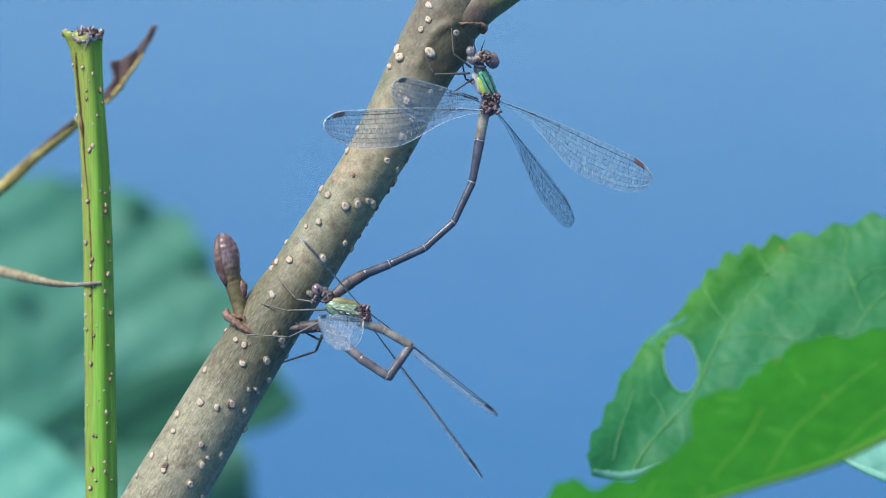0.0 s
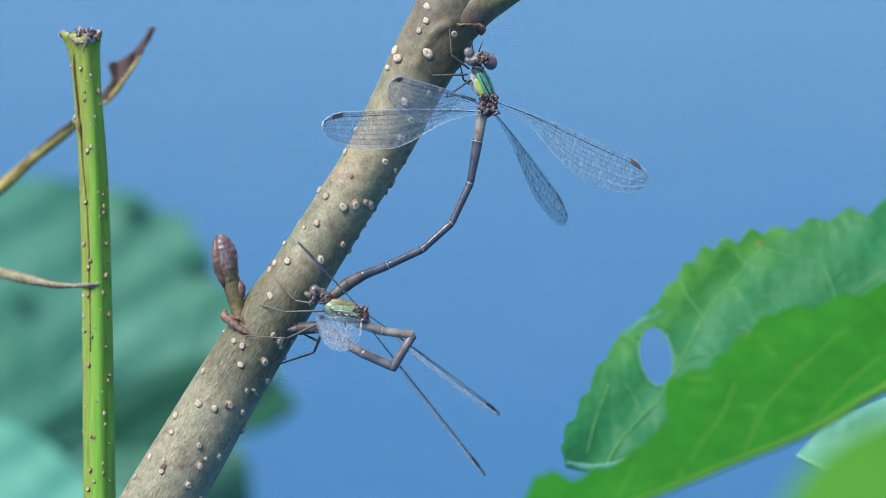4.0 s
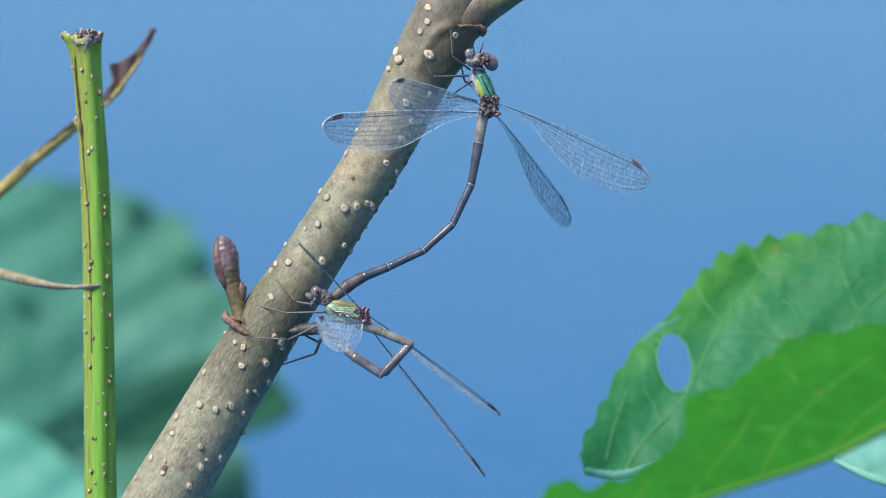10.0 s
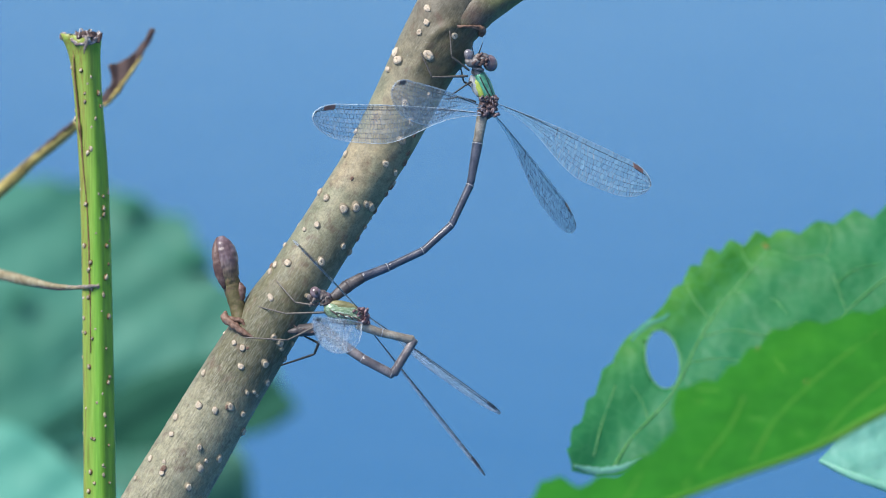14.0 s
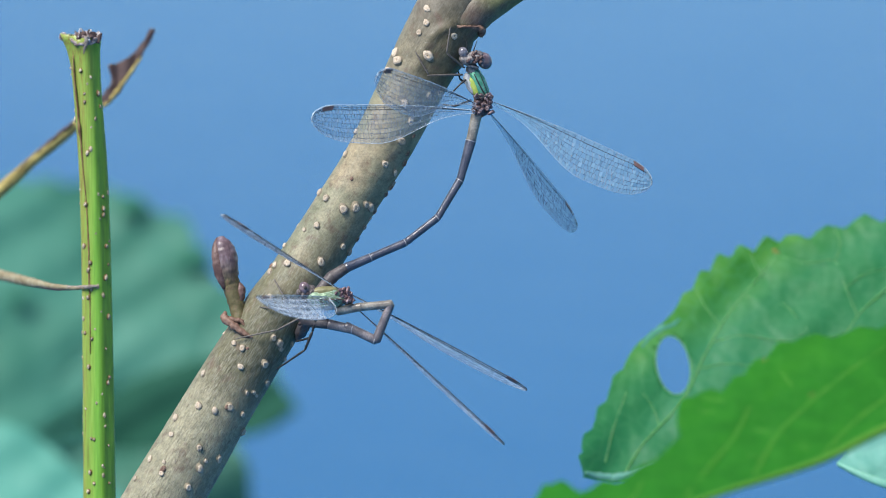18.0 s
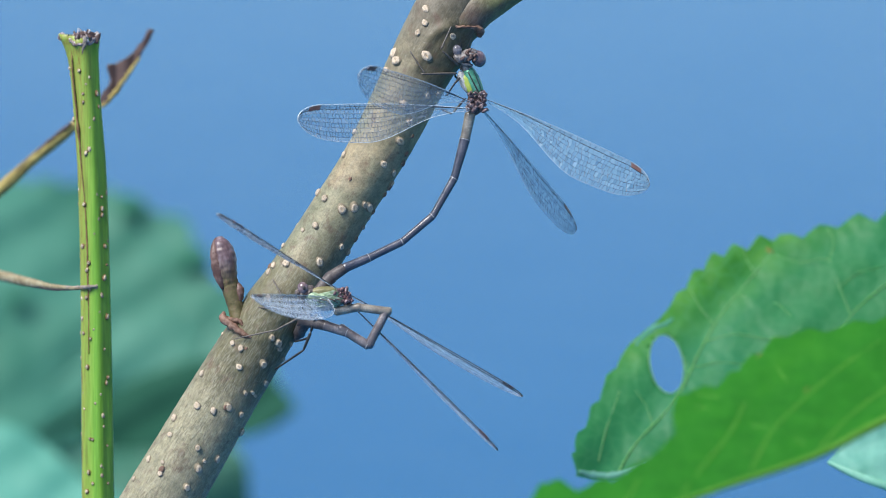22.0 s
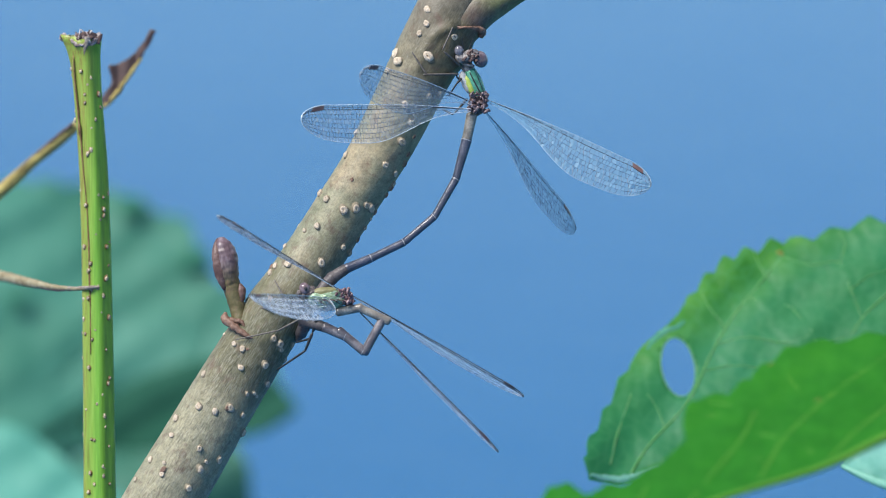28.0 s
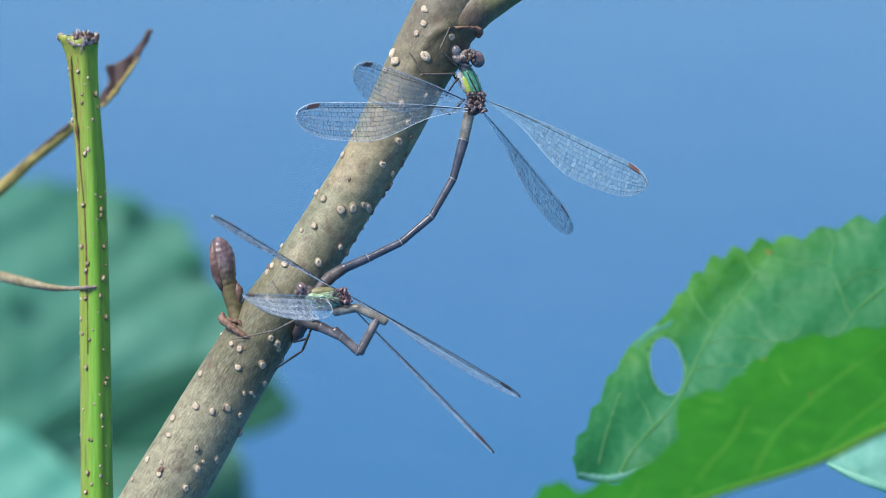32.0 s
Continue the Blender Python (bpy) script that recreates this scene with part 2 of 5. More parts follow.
STEM_SEAM = shade("brown_seam", [(0.07, 0.035, 0.02), (0.18, 0.1, 0.04), (0.28, 0.2, 0.07)], 900, 0.7)
STEM_CORK = shade("stem_cork", [(0.16, 0.1, 0.05), (0.4, 0.33, 0.21), (0.72, 0.68, 0.58)], 3500, 0.7, island=0.4)
FIBRE = shade("torn_fibre", [(0.08, 0.055, 0.055), (0.3, 0.23, 0.22), (0.78, 0.72, 0.7)], 2200, 0.8, 0.5, 3000)
FIBRE_PALE = shade("pale_torn_fibre", [(0.3, 0.25, 0.24), (0.6, 0.55, 0.53), (0.85, 0.82, 0.8)], 2600, 0.8, 0.5, 3000, spec=0.1)
FIBRE_DULL = shade("dull_torn_fibre", [(0.16, 0.12, 0.1), (0.3, 0.25, 0.21), (0.46, 0.41, 0.36)], 2600, 0.8, 0.5, 3000, spec=0.1)
DRY = shade("dry_twig_skin", [(0.18, 0.13, 0.04), (0.38, 0.3, 0.09), (0.52, 0.44, 0.15)], 500, 0.65, 0.4, 2000)
PETIOLE = shade("petiole_skin", [(0.16, 0.12, 0.07), (0.29, 0.24, 0.145), (0.44, 0.4, 0.28)], 900, 0.8, 0.4, 2000, spec=0.08)
DRY_DARK = shade("dry_dark_skin", [(0.06, 0.035, 0.032), (0.12, 0.075, 0.065)], 700, 0.6, 0.4, 2000)
LEAF = shade("leaf_green", [(0.019, 0.178, 0.012), (0.028, 0.226, 0.016), (0.046, 0.275, 0.02)], 60, 0.6, 0.4, 900, transmit=0.4, spec=0.25, fine=0.45, net=(520, (0.055, 0.28, 0.03), 0.3))
LEAF_LIT = shade("leaf_light_green", [(0.08, 0.3, 0.03), (0.11, 0.36, 0.045)], 70, 0.6, 0.2, 1400, transmit=0.4, spec=0.3)
# the grade paints light shining through the blade along its upper margin
LEAF_BLUE = shade("leaf_bluish_backlit", [(0.026, 0.207, 0.055), (0.033, 0.238, 0.082), (0.045, 0.268, 0.118)], 40, 0.5, 0.2, 1400, transmit=0.32, spec=0.4, fine=0.25,
                  grade=((-0.55, 0.83, 0), 15 * U, 95 * U, [(0.03, 0.2, 0.02), (0.055, 0.26, 0.03), (0.08, 0.29, 0.04)], 0.7), net=(430, (0.08, 0.31, 0.12), 0.3))
LEAF_BACK = shade("leaf_pale_underside", [(0.14, 0.4, 0.32), (0.22, 0.5, 0.42)], 200, 0.5, 0.25, 1400, transmit=0.3)
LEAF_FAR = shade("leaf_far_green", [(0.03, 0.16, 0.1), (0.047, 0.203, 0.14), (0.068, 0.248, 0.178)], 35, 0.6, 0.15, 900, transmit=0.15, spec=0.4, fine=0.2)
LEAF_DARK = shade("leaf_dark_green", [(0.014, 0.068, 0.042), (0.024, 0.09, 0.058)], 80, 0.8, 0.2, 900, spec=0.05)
LEAF_FOLD_SHADE = shade("leaf_fold_shade", [(0.028, 0.135, 0.08), (0.044, 0.168, 0.11)], 80, 0.8, 0.2, 900, spec=0.1)
LEAF_VEIN_DIM = shade("leaf_vein_dim_skin", [(0.18, 0.44, 0.16), (0.26, 0.52, 0.24)], 500, 0.5, transmit=0.5)
LEAF_RIM = shade("leaf_rim_skin", [(0.19, 0.47, 0.36), (0.3, 0.6, 0.5)], 300, 0.5, 0.2, 1400, transmit=0.3)
LEAF_RIM_SOFT = shade("leaf_fold_skin", [(0.07, 0.31, 0.19), (0.14, 0.42, 0.3)], 300, 0.5, 0.2, 1400, transmit=0.3)
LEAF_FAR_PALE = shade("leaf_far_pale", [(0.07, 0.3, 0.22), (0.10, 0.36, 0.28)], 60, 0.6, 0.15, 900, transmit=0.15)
LEAF_SPOT = shade("leaf_spot_skin", [(0.16, 0.2, 0.03), (0.24, 0.22, 0.05)], 900, 0.7, transmit=0.2)
LEAF_SIDE_VEIN = shade("leaf_side_vein_skin", [(0.1, 0.32, 0.03), (0.155, 0.37, 0.05)], 500, 0.5, transmit=0.35)
LEAF_VEIN = shade("leaf_vein_skin", [(0.17, 0.36, 0.09), (0.24, 0.43, 0.13)], 500, 0.5, transmit=0.3)
VEIN = shade("wing_vein", [(0.05, 0.06, 0.08), (0.17, 0.21, 0.26)], 900, 0.4, spec=0.5)
# dark veins coloured pale to paint the glints they catch
VEIN_PALE = shade("pale_wing_vein", [(0.4, 0.46, 0.52), (0.75, 0.82, 0.88)], 1600, 0.35, spec=0.6)
VEIN_DARK = shade("wing_edge_vein", [(0.03, 0.027, 0.025), (0.13, 0.12, 0.12)], 900, 0.4, spec=0.4)
STIGMA = shade("wing_spot", [(0.13, 0.07, 0.06), (0.25, 0.14, 0.12)], 1500, 0.45)
FILM = clear("wing_film", (1.0, 1.0, 1.0), 0.16, 0.5, 0.12, (0.78, 0.92, 1.0))
# paler copy for the wings that gleam, glints put into the veil
FILM_BRIGHT = clear("bright_wing_film", (1.0, 1.0, 1.0), 0.44, 0.5, 0.12, (0.54, 0.86, 1.0))
FILM_DENSE = clear("folded_wing_film", (1.0, 1.0, 1.0), 0.2, 0.5, 0.07, (0.97, 0.97, 0.95))
FILM_BARE = clear("bare_wing_film", (1.0, 1.0, 1.0), 0.3, 0.45, 0.08)
EYE_SKIN = shade("eye_skin", [(0.06, 0.042, 0.05), (0.14, 0.1, 0.11), (0.27, 0.22, 0.24)], 1500, 0.22, spec=0.6, coat=0.4)
EYE_SILVER = shade("silvery_eye_skin", [(0.09, 0.085, 0.1), (0.2, 0.19, 0.215), (0.36, 0.35, 0.38)], 1500, 0.22, spec=0.6, coat=0.5)
EYE_PALE = shade("pale_eye_skin", [(0.09, 0.055, 0.06), (0.19, 0.13, 0.14), (0.3, 0.23, 0.24)], 1500, 0.25, spec=0.6, coat=0.4)
HEAD = shade("head_skin", [(0.08, 0.075, 0.075), (0.22, 0.2, 0.195), (0.38, 0.35, 0.34)], 2500, 0.42, 0.4, 6000)
GREEN = shade("metal_green_skin", [(0.05, 0.2, 0.12), (0.085, 0.32, 0.21), (0.22, 0.46, 0.37)], 1800, 0.34, 0.4, 3500, metal=0.25)
GREEN_PALE = shade("pale_green_skin", [(0.1, 0.155, 0.075), (0.21, 0.31, 0.19), (0.56, 0.66, 0.54)], 3800, 0.32, 0.8, 3400, metal=0.15, stretch=(0.4, 1, 1))
YELLOW = shade("yellow_green_skin", [(0.3, 0.4, 0.06), (0.48, 0.55, 0.14)], 1400, 0.4)
TAN = shade("tan_skin", [(0.15, 0.14, 0.06), (0.28, 0.26, 0.13)], 900, 0.4, 0.3, 5000)
KNOT = shade("wing_root_skin", [(0.03, 0.02, 0.022), (0.12, 0.08, 0.085), (0.44, 0.36, 0.38)], 3200, 0.28, 0.5, 6000)
BODY = shade("abdomen_skin", [(0.033, 0.036, 0.054), (0.062, 0.066, 0.094), (0.106, 0.108, 0.138)], 900, 0.34, 0.3, 4000, spec=0.6, coat=0.25)
BODY_DULL = shade("dull_abdomen_skin", [(0.042, 0.036, 0.037), (0.078, 0.066, 0.067), (0.14, 0.12, 0.115)], 900, 0.45, 0.3, 4000, spec=0.4)
BODY_MID = shade("grey_brown_abdomen_skin", [(0.075, 0.062, 0.066), (0.14, 0.118, 0.12), (0.27, 0.235, 0.23)], 900, 0.28, 0.25, 4000, spec=0.7, coat=0.4)
BODY_WARM = shade("brown_abdomen_skin", [(0.13, 0.11, 0.085), (0.23, 0.2, 0.16), (0.4, 0.36, 0.29)], 900, 0.26, 0.25, 4000, spec=0.75, coat=0.5)
KNOT_DARK = shade("dark_joint_skin", [(0.03, 0.022, 0.02), (0.1, 0.06, 0.055), (0.22, 0.16, 0.15)], 3500, 0.5, 0.5, 6000)
KNOT_RED = shade("reddish_joint_skin", [(0.07, 0.035, 0.038), (0.19, 0.1, 0.105), (0.5, 0.4, 0.41)], 3200, 0.35, 0.5, 6000)
FACE_DULL = shade("dull_face_skin", [(0.045, 0.035, 0.035), (0.13, 0.105, 0.1), (0.3, 0.27, 0.24)], 4200, 0.45, 0.5, 6000)
POWDER = shade("powdery_skin", [(0.3, 0.31, 0.32), (0.58, 0.59, 0.58)], 1800, 0.6, 0.4, 5000)
SHEEN_SKIN = shade("whitish_sheen_skin", [(0.34, 0.46, 0.37), (0.66, 0.74, 0.66)], 2500, 0.35)
RING = shade("pale_ring_skin", [(0.2, 0.2, 0.21), (0.5, 0.5, 0.52)], 2500, 0.4)
LEG = shade("leg_skin", [(0.06, 0.05, 0.045), (0.19, 0.165, 0.14)], 2000, 0.4)
LEG_DARK = shade("dark_leg_skin", [(0.02, 0.02, 0.02), (0.05, 0.045, 0.045)], 2000, 0.4)


# ---- building ----
def along(points, u):
    """A smooth curve through points at u in 0..1, spaced by length."""
    p = np.array(points, float)
    d = np.concatenate(([0], np.cumsum(np.linalg.norm(np.diff(p[:, :2], axis=0), axis=1))))
    s = u * d[-1]
    i = int(min(max(np.searchsorted(d, s, "right") - 1, 0), len(p) - 2))
    f = (s - d[i]) / max(1e-9, d[i + 1] - d[i])
    a, b = p[i], p[i + 1]
    h = d[i + 1] - d[i]
    ta = (p[i + 1] - p[i - 1]) / (d[i + 1] - d[i - 1]) * h if i > 0 else b - a
    tb = (p[i + 2] - p[i]) / (d[i + 2] - d[i]) * h if i + 2 < len(p) else b - a
    return (2 * f**3 - 3 * f**2 + 1) * a + (f**3 - 2 * f**2 + f) * ta + (3 * f**2 - 2 * f**3) * b + (f**3 - f**2) * tb


def part(name, bm, material, parent, label="", smooth=True):
    """Links a bmesh, or shares a mesh, as one mesh object under a thing or a part."""
    if isinstance(bm, bpy.types.Mesh):
        me = bm
    else:
        me = bpy.data.meshes.new(name)
        bm.to_mesh(me)
        bm.free()
        for f in me.polygons:
            f.use_smooth = smooth
    if material and not me.materials:
        me.materials.append(material)
    ob = new(name, me)
    ob.parent = parent
    if label:
        ob["label"] = label
    return ob


def thing(name, x, y, n, label, category, group="", kind="", back=0.0):
    """An empty at a place of the plan that carries parts; back: how far all of it is set off from the plan."""
    root = new(name)
    root.empty_display_size = 0.005
    root.matrix_world = BOARD @ Matrix.Translation(spot(x, y, n + back))
    root["x0"], root["y0"], root["n0"], root["back"] = x, y, n, back
    return tagged(root, label, category, group, kind)


def loc(root, x, y, n=0.0):
    """A place of the plan in the space of a thing."""
    return spot(x, y, n + root["back"]) - spot(root["x0"], root["y0"], root["n0"] + root["back"])


def skin(bm, rings, close=True, caps=True):
    """Joins rings of points into a tube."""
    rows = [[bm.verts.new(p) for p in ring] for ring in rings]
    k = len(rows[0])
    for a, b in zip(rows, rows[1:]):
        for i in range(k if close else k - 1):
            j = (i + 1) % k
            bm.faces.new((a[i], a[j], b[j], b[i]))
    if caps and close:
        bm.faces.new(rows[0][::-1])
        bm.faces.new(rows[-1])
    return rows


def tube(root, points, k=10, steps=30, bm=None, rough=0.0, flat=1.0, seed=0.0):
    """A tube through points (x, y, n, radius) of the plan, in the space of root."""
    bm = bm or bmesh.new()
    rings = []
    for i in range(steps + 1):
        u = i / steps
        x, y, n, r = along(points, u)
        x1, y1, n1, _ = along(points, min(1, u + 0.01))
        x2, y2, n2, _ = along(points, max(0, u - 0.01))
        t = Vector((x1 - x2, -(y1 - y2), n1 - n2)).normalized()
        side = t.cross(Vector((0, 0, 1)))
        side = side.normalized() if side.length > 1e-4 else Vector((1, 0, 0))
        front = side.cross(t)
        c = loc(root, x, y, n)
        ring = []
        for j in range(k):
            a = 2 * math.pi * j / k
            q = r * U
            if rough:
                q *= 1 + rough * noise.noise(Vector((math.cos(a) * 1.3 + seed, math.sin(a) * 1.3, u * 12 + seed)))
            ring.append(c + side * (q * math.cos(a)) - front * (q * flat * math.sin(a)))
        rings.append(ring)
    skin(bm, rings)
    return bm


def ball(bm, c, axis, long, wide, k=14, rows=9, deep=None, power=1.0, lump=0.0):
    """An egg-shaped body: centre c, long axis, half length and half width in metres."""
    t = Vector(axis).normalized()
    side = t.cross(Vector((0, 0, 1)))
    side = side.normalized() if side.length > 1e-4 else Vector((1, 0, 0))
    front = side.cross(t)
    deep = deep or wide
    rings = []
    for i in range(rows + 1):
        a = math.pi * (0.03 + 0.94 * i / rows)
        s, r = -math.cos(a), math.sin(a) ** power
        ring = []
        for j in range(k):
            b = 2 * math.pi * j / k
            q = r * (1 + lump * noise.noise(Vector((math.cos(b) * 2, math.sin(b) * 2, s * 3)) + c * 9000))
            ring.append(c + t * (s * long) + side * (q * wide * math.cos(b)) + front * (q * deep * math.sin(b)))
        rings.append(ring)
    skin(bm, rings)
    return bm


# ---- water ----
def build_water():
    bm = bmesh.new()
    bmesh.ops.create_grid(bm, x_segments=4, y_segments=4, size=3000)
    m = bpy.data.materials.new("pond_water")
    m.use_nodes = True
    n, link = m.node_tree.nodes, m.node_tree.links.new
    p = n["Principled BSDF"]
    tex, a, b, ramp = n.new("ShaderNodeTexCoord"), n.new("ShaderNodeTexNoise"), n.new("ShaderNodeBump"), n.new("ShaderNodeValToRGB")
    big = n.new("ShaderNodeTexNoise")
    link(tex.outputs["Object"], a.inputs["Vector"])
    link(tex.outputs["Object"], big.inputs["Vector"])
    a.inputs["Scale"].default_value, a.inputs["Detail"].default_value = 9, 4
    big.inputs["Scale"].default_value, big.inputs["Detail"].default_value = 0.8, 3
    link(a.outputs[0], b.inputs["Height"])
    b.inputs["Strength"].default_value, b.inputs["Distance"].default_value = 0.25, 0.02
    link(b.outputs[0], p.inputs["Normal"])
    # the sky's blue is painted into the water's own colour
    ramp.color_ramp.elements[0].color, ramp.color_ramp.elements[1].color = (0.0035, 0.09, 0.216, 1), (0.007, 0.108, 0.252, 1)
    link(big.outputs[0], ramp.inputs[0])
    link(ramp.outputs[0], p.inputs["Base Color"])
    p.inputs["Roughness"].default_value, p.inputs["IOR"].default_value = 0.12, 1.33
    ob = part("water", bm, m, None)
    tagged(ob, "calm blue pond water under an open sky", "water", kind="structure")


# ---- the branch ----
SPINE = [(-520, 2300, -60, 104), (40, 1310, -15, 78), (291, 880, 0, 66), (427, 650, 0, 60), (512, 518, 0, 55), (606, 370, 0, 51), (675, 260, 0, 52.5), (748, 115, 0, 58),
         (792, 25, 0, 58), (835, -80, 0, 50), (930, -330, 0, 47), (1060, -700, 0, 40)]
SPINE_A = np.array([along(SPINE, i / 1400) for i in range(1401)])


def on_branch(x, y):
    """Where a line of sight through x, y meets the near side of the branch: n, and the side lean."""
    d = np.hypot(SPINE_A[:, 0] - x, SPINE_A[:, 1] - y)
    i = int(np.argmin(d))
    j = min(i + 2, 1400)
    tx, ty = SPINE_A[j, :2] - SPINE_A[max(0, j - 4), :2]
    l = math.hypot(tx, ty)
    off = ((x - SPINE_A[i, 0]) * -ty + (y - SPINE_A[i, 1]) * tx) / l
    r = SPINE_A[i, 3]
    c = max(-0.97, min(0.97, off / r))
    return SPINE_A[i, 2] + r * math.sqrt(1 - c * c), c, (tx / l, ty / l)


def seat(x, y):
    """The place on the near side of the branch at x, y, or on its outline where x, y falls beside it; and the surface's direction there."""
    i = int(np.argmin(np.hypot(SPINE_A[:, 0] - x, SPINE_A[:, 1] - y)))
    n, c, (tx, ty) = on_branch(x, y)
    cx, cy, r = SPINE_A[i, 0], SPINE_A[i, 1], SPINE_A[i, 3]
    return (cx - ty * c * r, cy + tx * c * r, n), (c * -ty, -(c * tx), math.sqrt(1 - c * c))


FOLDS = (((803, 42), (784, 48), (767, 63), (752, 88), (744, 112)), ((790, 128), (806, 112), (826, 104), (842, 92)))


def fold(x, y):
    """The height of the bark folds under the leaf scar, as a share of the radius."""
    best = 0.0
    for line, wide, high in zip(FOLDS, (9.0, 8.0), (0.085, 0.05)):
        for (ax, ay), (bx, by) in zip(line, line[1:]):
            u = min(1.0, max(0.0, ((x - ax) * (bx - ax) + (y - ay) * (by - ay)) / ((bx - ax) ** 2 + (by - ay) ** 2)))
            d = math.hypot(x - ax - u * (bx - ax), y - ay - u * (by - ay))
            best = max(best, high * math.exp(-(d / wide) ** 2))
    return best


def build_branch():
    root = thing("alder_branch", 606, 370, 0, "olive grey alder branch with pale corky pores rising over water", "branch")
    bm = bmesh.new()
    steps, k = 760, 84
    rings = []
    for i in range(steps + 1):
        u = i / steps
        x, y, n, r = along(SPINE, u)
        x1, y1, n1, _ = along(SPINE, min(1, u + 0.004))
        x2, y2, n2, _ = along(SPINE, max(0, u - 0.004))
        t = Vector((x1 - x2, -(y1 - y2), n1 - n2)).normalized()
        side = t.cross(Vector((0, 0, 1))).normalized()
        front = side.cross(t)
        c = loc(root, x, y, n)
        ring = []
        for j in range(k):
            a = 2 * math.pi * j / k
            ca, sa = math.cos(a), math.sin(a)
            q = Vector((ca * 1.6, sa * 1.6, y * 0.011))
            f = 1 + 0.02 * noise.noise(q) + 0.008 * noise.noise(q * 5)
            ridge = noise.noise(Vector((ca * 9 + y * 0.02, sa * 9, y * 0.055)))
            f += 0.006 * ridge + 0.004 * noise.noise(Vector((ca * 24, sa * 24, y * 0.12)))
            # swellings at the two nodes
            f += 0.10 * math.exp(-((y - 62) / 34) ** 2) * max(0, 0.35 + ca * 0.9 + sa * 0.25)
            f += 0.06 * math.exp(-((y - 545) / 30) ** 2) * max(0, -ca)
            q = c + side * (r * U * f * ca) - front * (r * U * f * sa)
            if 10 < y < 150 and q.z > 0:
                f += fold(606 + q.x / U, 370 - q.y / U)
                q = c + side * (r * U * f * ca) - front * (r * U * f * sa)
            ring.append(q)
        rings.append(ring)
    skin(bm, rings)
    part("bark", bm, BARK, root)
    part("lower_limb", tube(root, [(-500, 2265, -60, 103), (-900, 3100, -90, 130), (-2600, 7600, -300, 230), (-3900, 12600, -400, 330), (-4300, 17700, -400, 420)], 24, 60, rough=0.1), BARK, root)
    # the shoot that forks off above the upper node
    bm = tube(root, [(790, 85, 6, 34), (818, 36, 12, 40), (852, 8, 14, 36), (895, -14, 14, 28), (960, -58, 10, 24), (1060, -140, 0, 20), (1200, -300, -20, 12)], 32, 70, rough=0.06)
    part("side_shoot", bm, BARK, root, "brownish green side shoot")
    # the old leaf scar over the upper node, a low reddish crescent
    bm = tube(root, [(788, 39, on_branch(790, 40)[0] - 3, 2), (803, 41, on_branch(803, 42)[0] - 2, 2.4), (828, 42, 54, 2.6), (846, 43, 46, 3.4), (855, 47, 36, 7), (856, 54, 28, 6.5), (854, 58, 24, 4)], 14, 44, rough=0.7)
    part("leaf_scar", bm, BARK_RED, root, "reddish brown old leaf scar")
    for pts, seed in (([(402, 547, 22, 3), (401, 556, 30, 7), (411, 566, 40, 7), (425, 577, 50, 6), (438, 586, 55, 5.5), (450, 592, 57, 2)], 3), ([(404, 556, 30, 3), (416, 560, 38, 4), (430, 563, 42, 4), (436, 570, 46, 2)], 4)):
        part("leaf_scar", tube(root, pts, 14, 40, rough=0.4, seed=seed), BARK_RED, root, "reddish brown old leaf scar")
    # the bud on its short stalk
    part("bud_stalk", tube(root, [(433, 578, 22, 19), (426, 552, 18, 14), (420, 527, 15, 14.5), (413, 502, 13, 16), (408, 484, 13, 17), (405, 470, 13, 15)], 24, 50, rough=0.07), BUD_STALK, root, "olive brown bud stalk")
    part("bud_knob", tube(root, [(425, 534, 19, 5), (430, 520, 19, 7), (430, 506, 19, 7.5), (426, 496, 17, 4)], 14, 20, rough=0.2), BUD_DARK, root, "reddish brown side knob")
    bud = part("bud", tube(root, [(414, 510, 14, 13.5), (409, 490, 14, 17), (404, 464, 14, 21.5), (400, 441, 13, 21), (396, 424, 12, 15), (394, 413, 11, 5)], 28, 56, rough=0.09, seed=5), BUD, root, "purple brown winter bud")
    part("bud_scale", tube(root, [(401, 506, 24, 3), (394, 486, 28, 8), (389, 460, 29, 10), (387, 438, 26, 9), (387, 423, 19, 5), (389, 415, 13, 2)], 16, 34, rough=0.16, seed=8, flat=0.5), BUD_DARK, bud, "dark red brown bud scale")
    pores(root)


def pore_mesh(name, slit, seed, cork, rim):
    """A low corky wart with a slit along it, one unit wide."""
    rnd = random.Random(seed)
    bm = bmesh.new()
    rings = []
    long = rnd.uniform(1.05, 1.5)
    for r, h, thin in ((1.4, -0.5, 1.0), (1.2, 0.0, 1.0), (1.0, 0.42, 1.0), (0.74, 0.78, 0.95), (0.46, 0.84, 0.42)):
        rings.append([Vector((r * math.cos(a) * (long + 0.22 * rnd.uniform(-1, 1)), r * thin * math.sin(a) * (0.95 + 0.22 * rnd.uniform(-1, 1)), h + 0.16 * h * rnd.uniform(-1, 1))) for a in [2 * math.pi * j / 10 for j in range(10)]])
    rows = skin(bm, rings, caps=False)
    c = bm.verts.new((0, 0, 0.86 - slit))
    for i in range(10):
        bm.faces.new((rows[-1][i], rows[-1][(i + 1) % 10], c))
    me = bpy.data.meshes.new(name)
    bm.to_mesh(me)
    bm.free()
    me.materials.append(cork)
    me.materials.append(rim)
    for i, f in enumerate(me.polygons):
        f.use_smooth = True
        f.material_index = 1 if i < 20 else 0
    return me


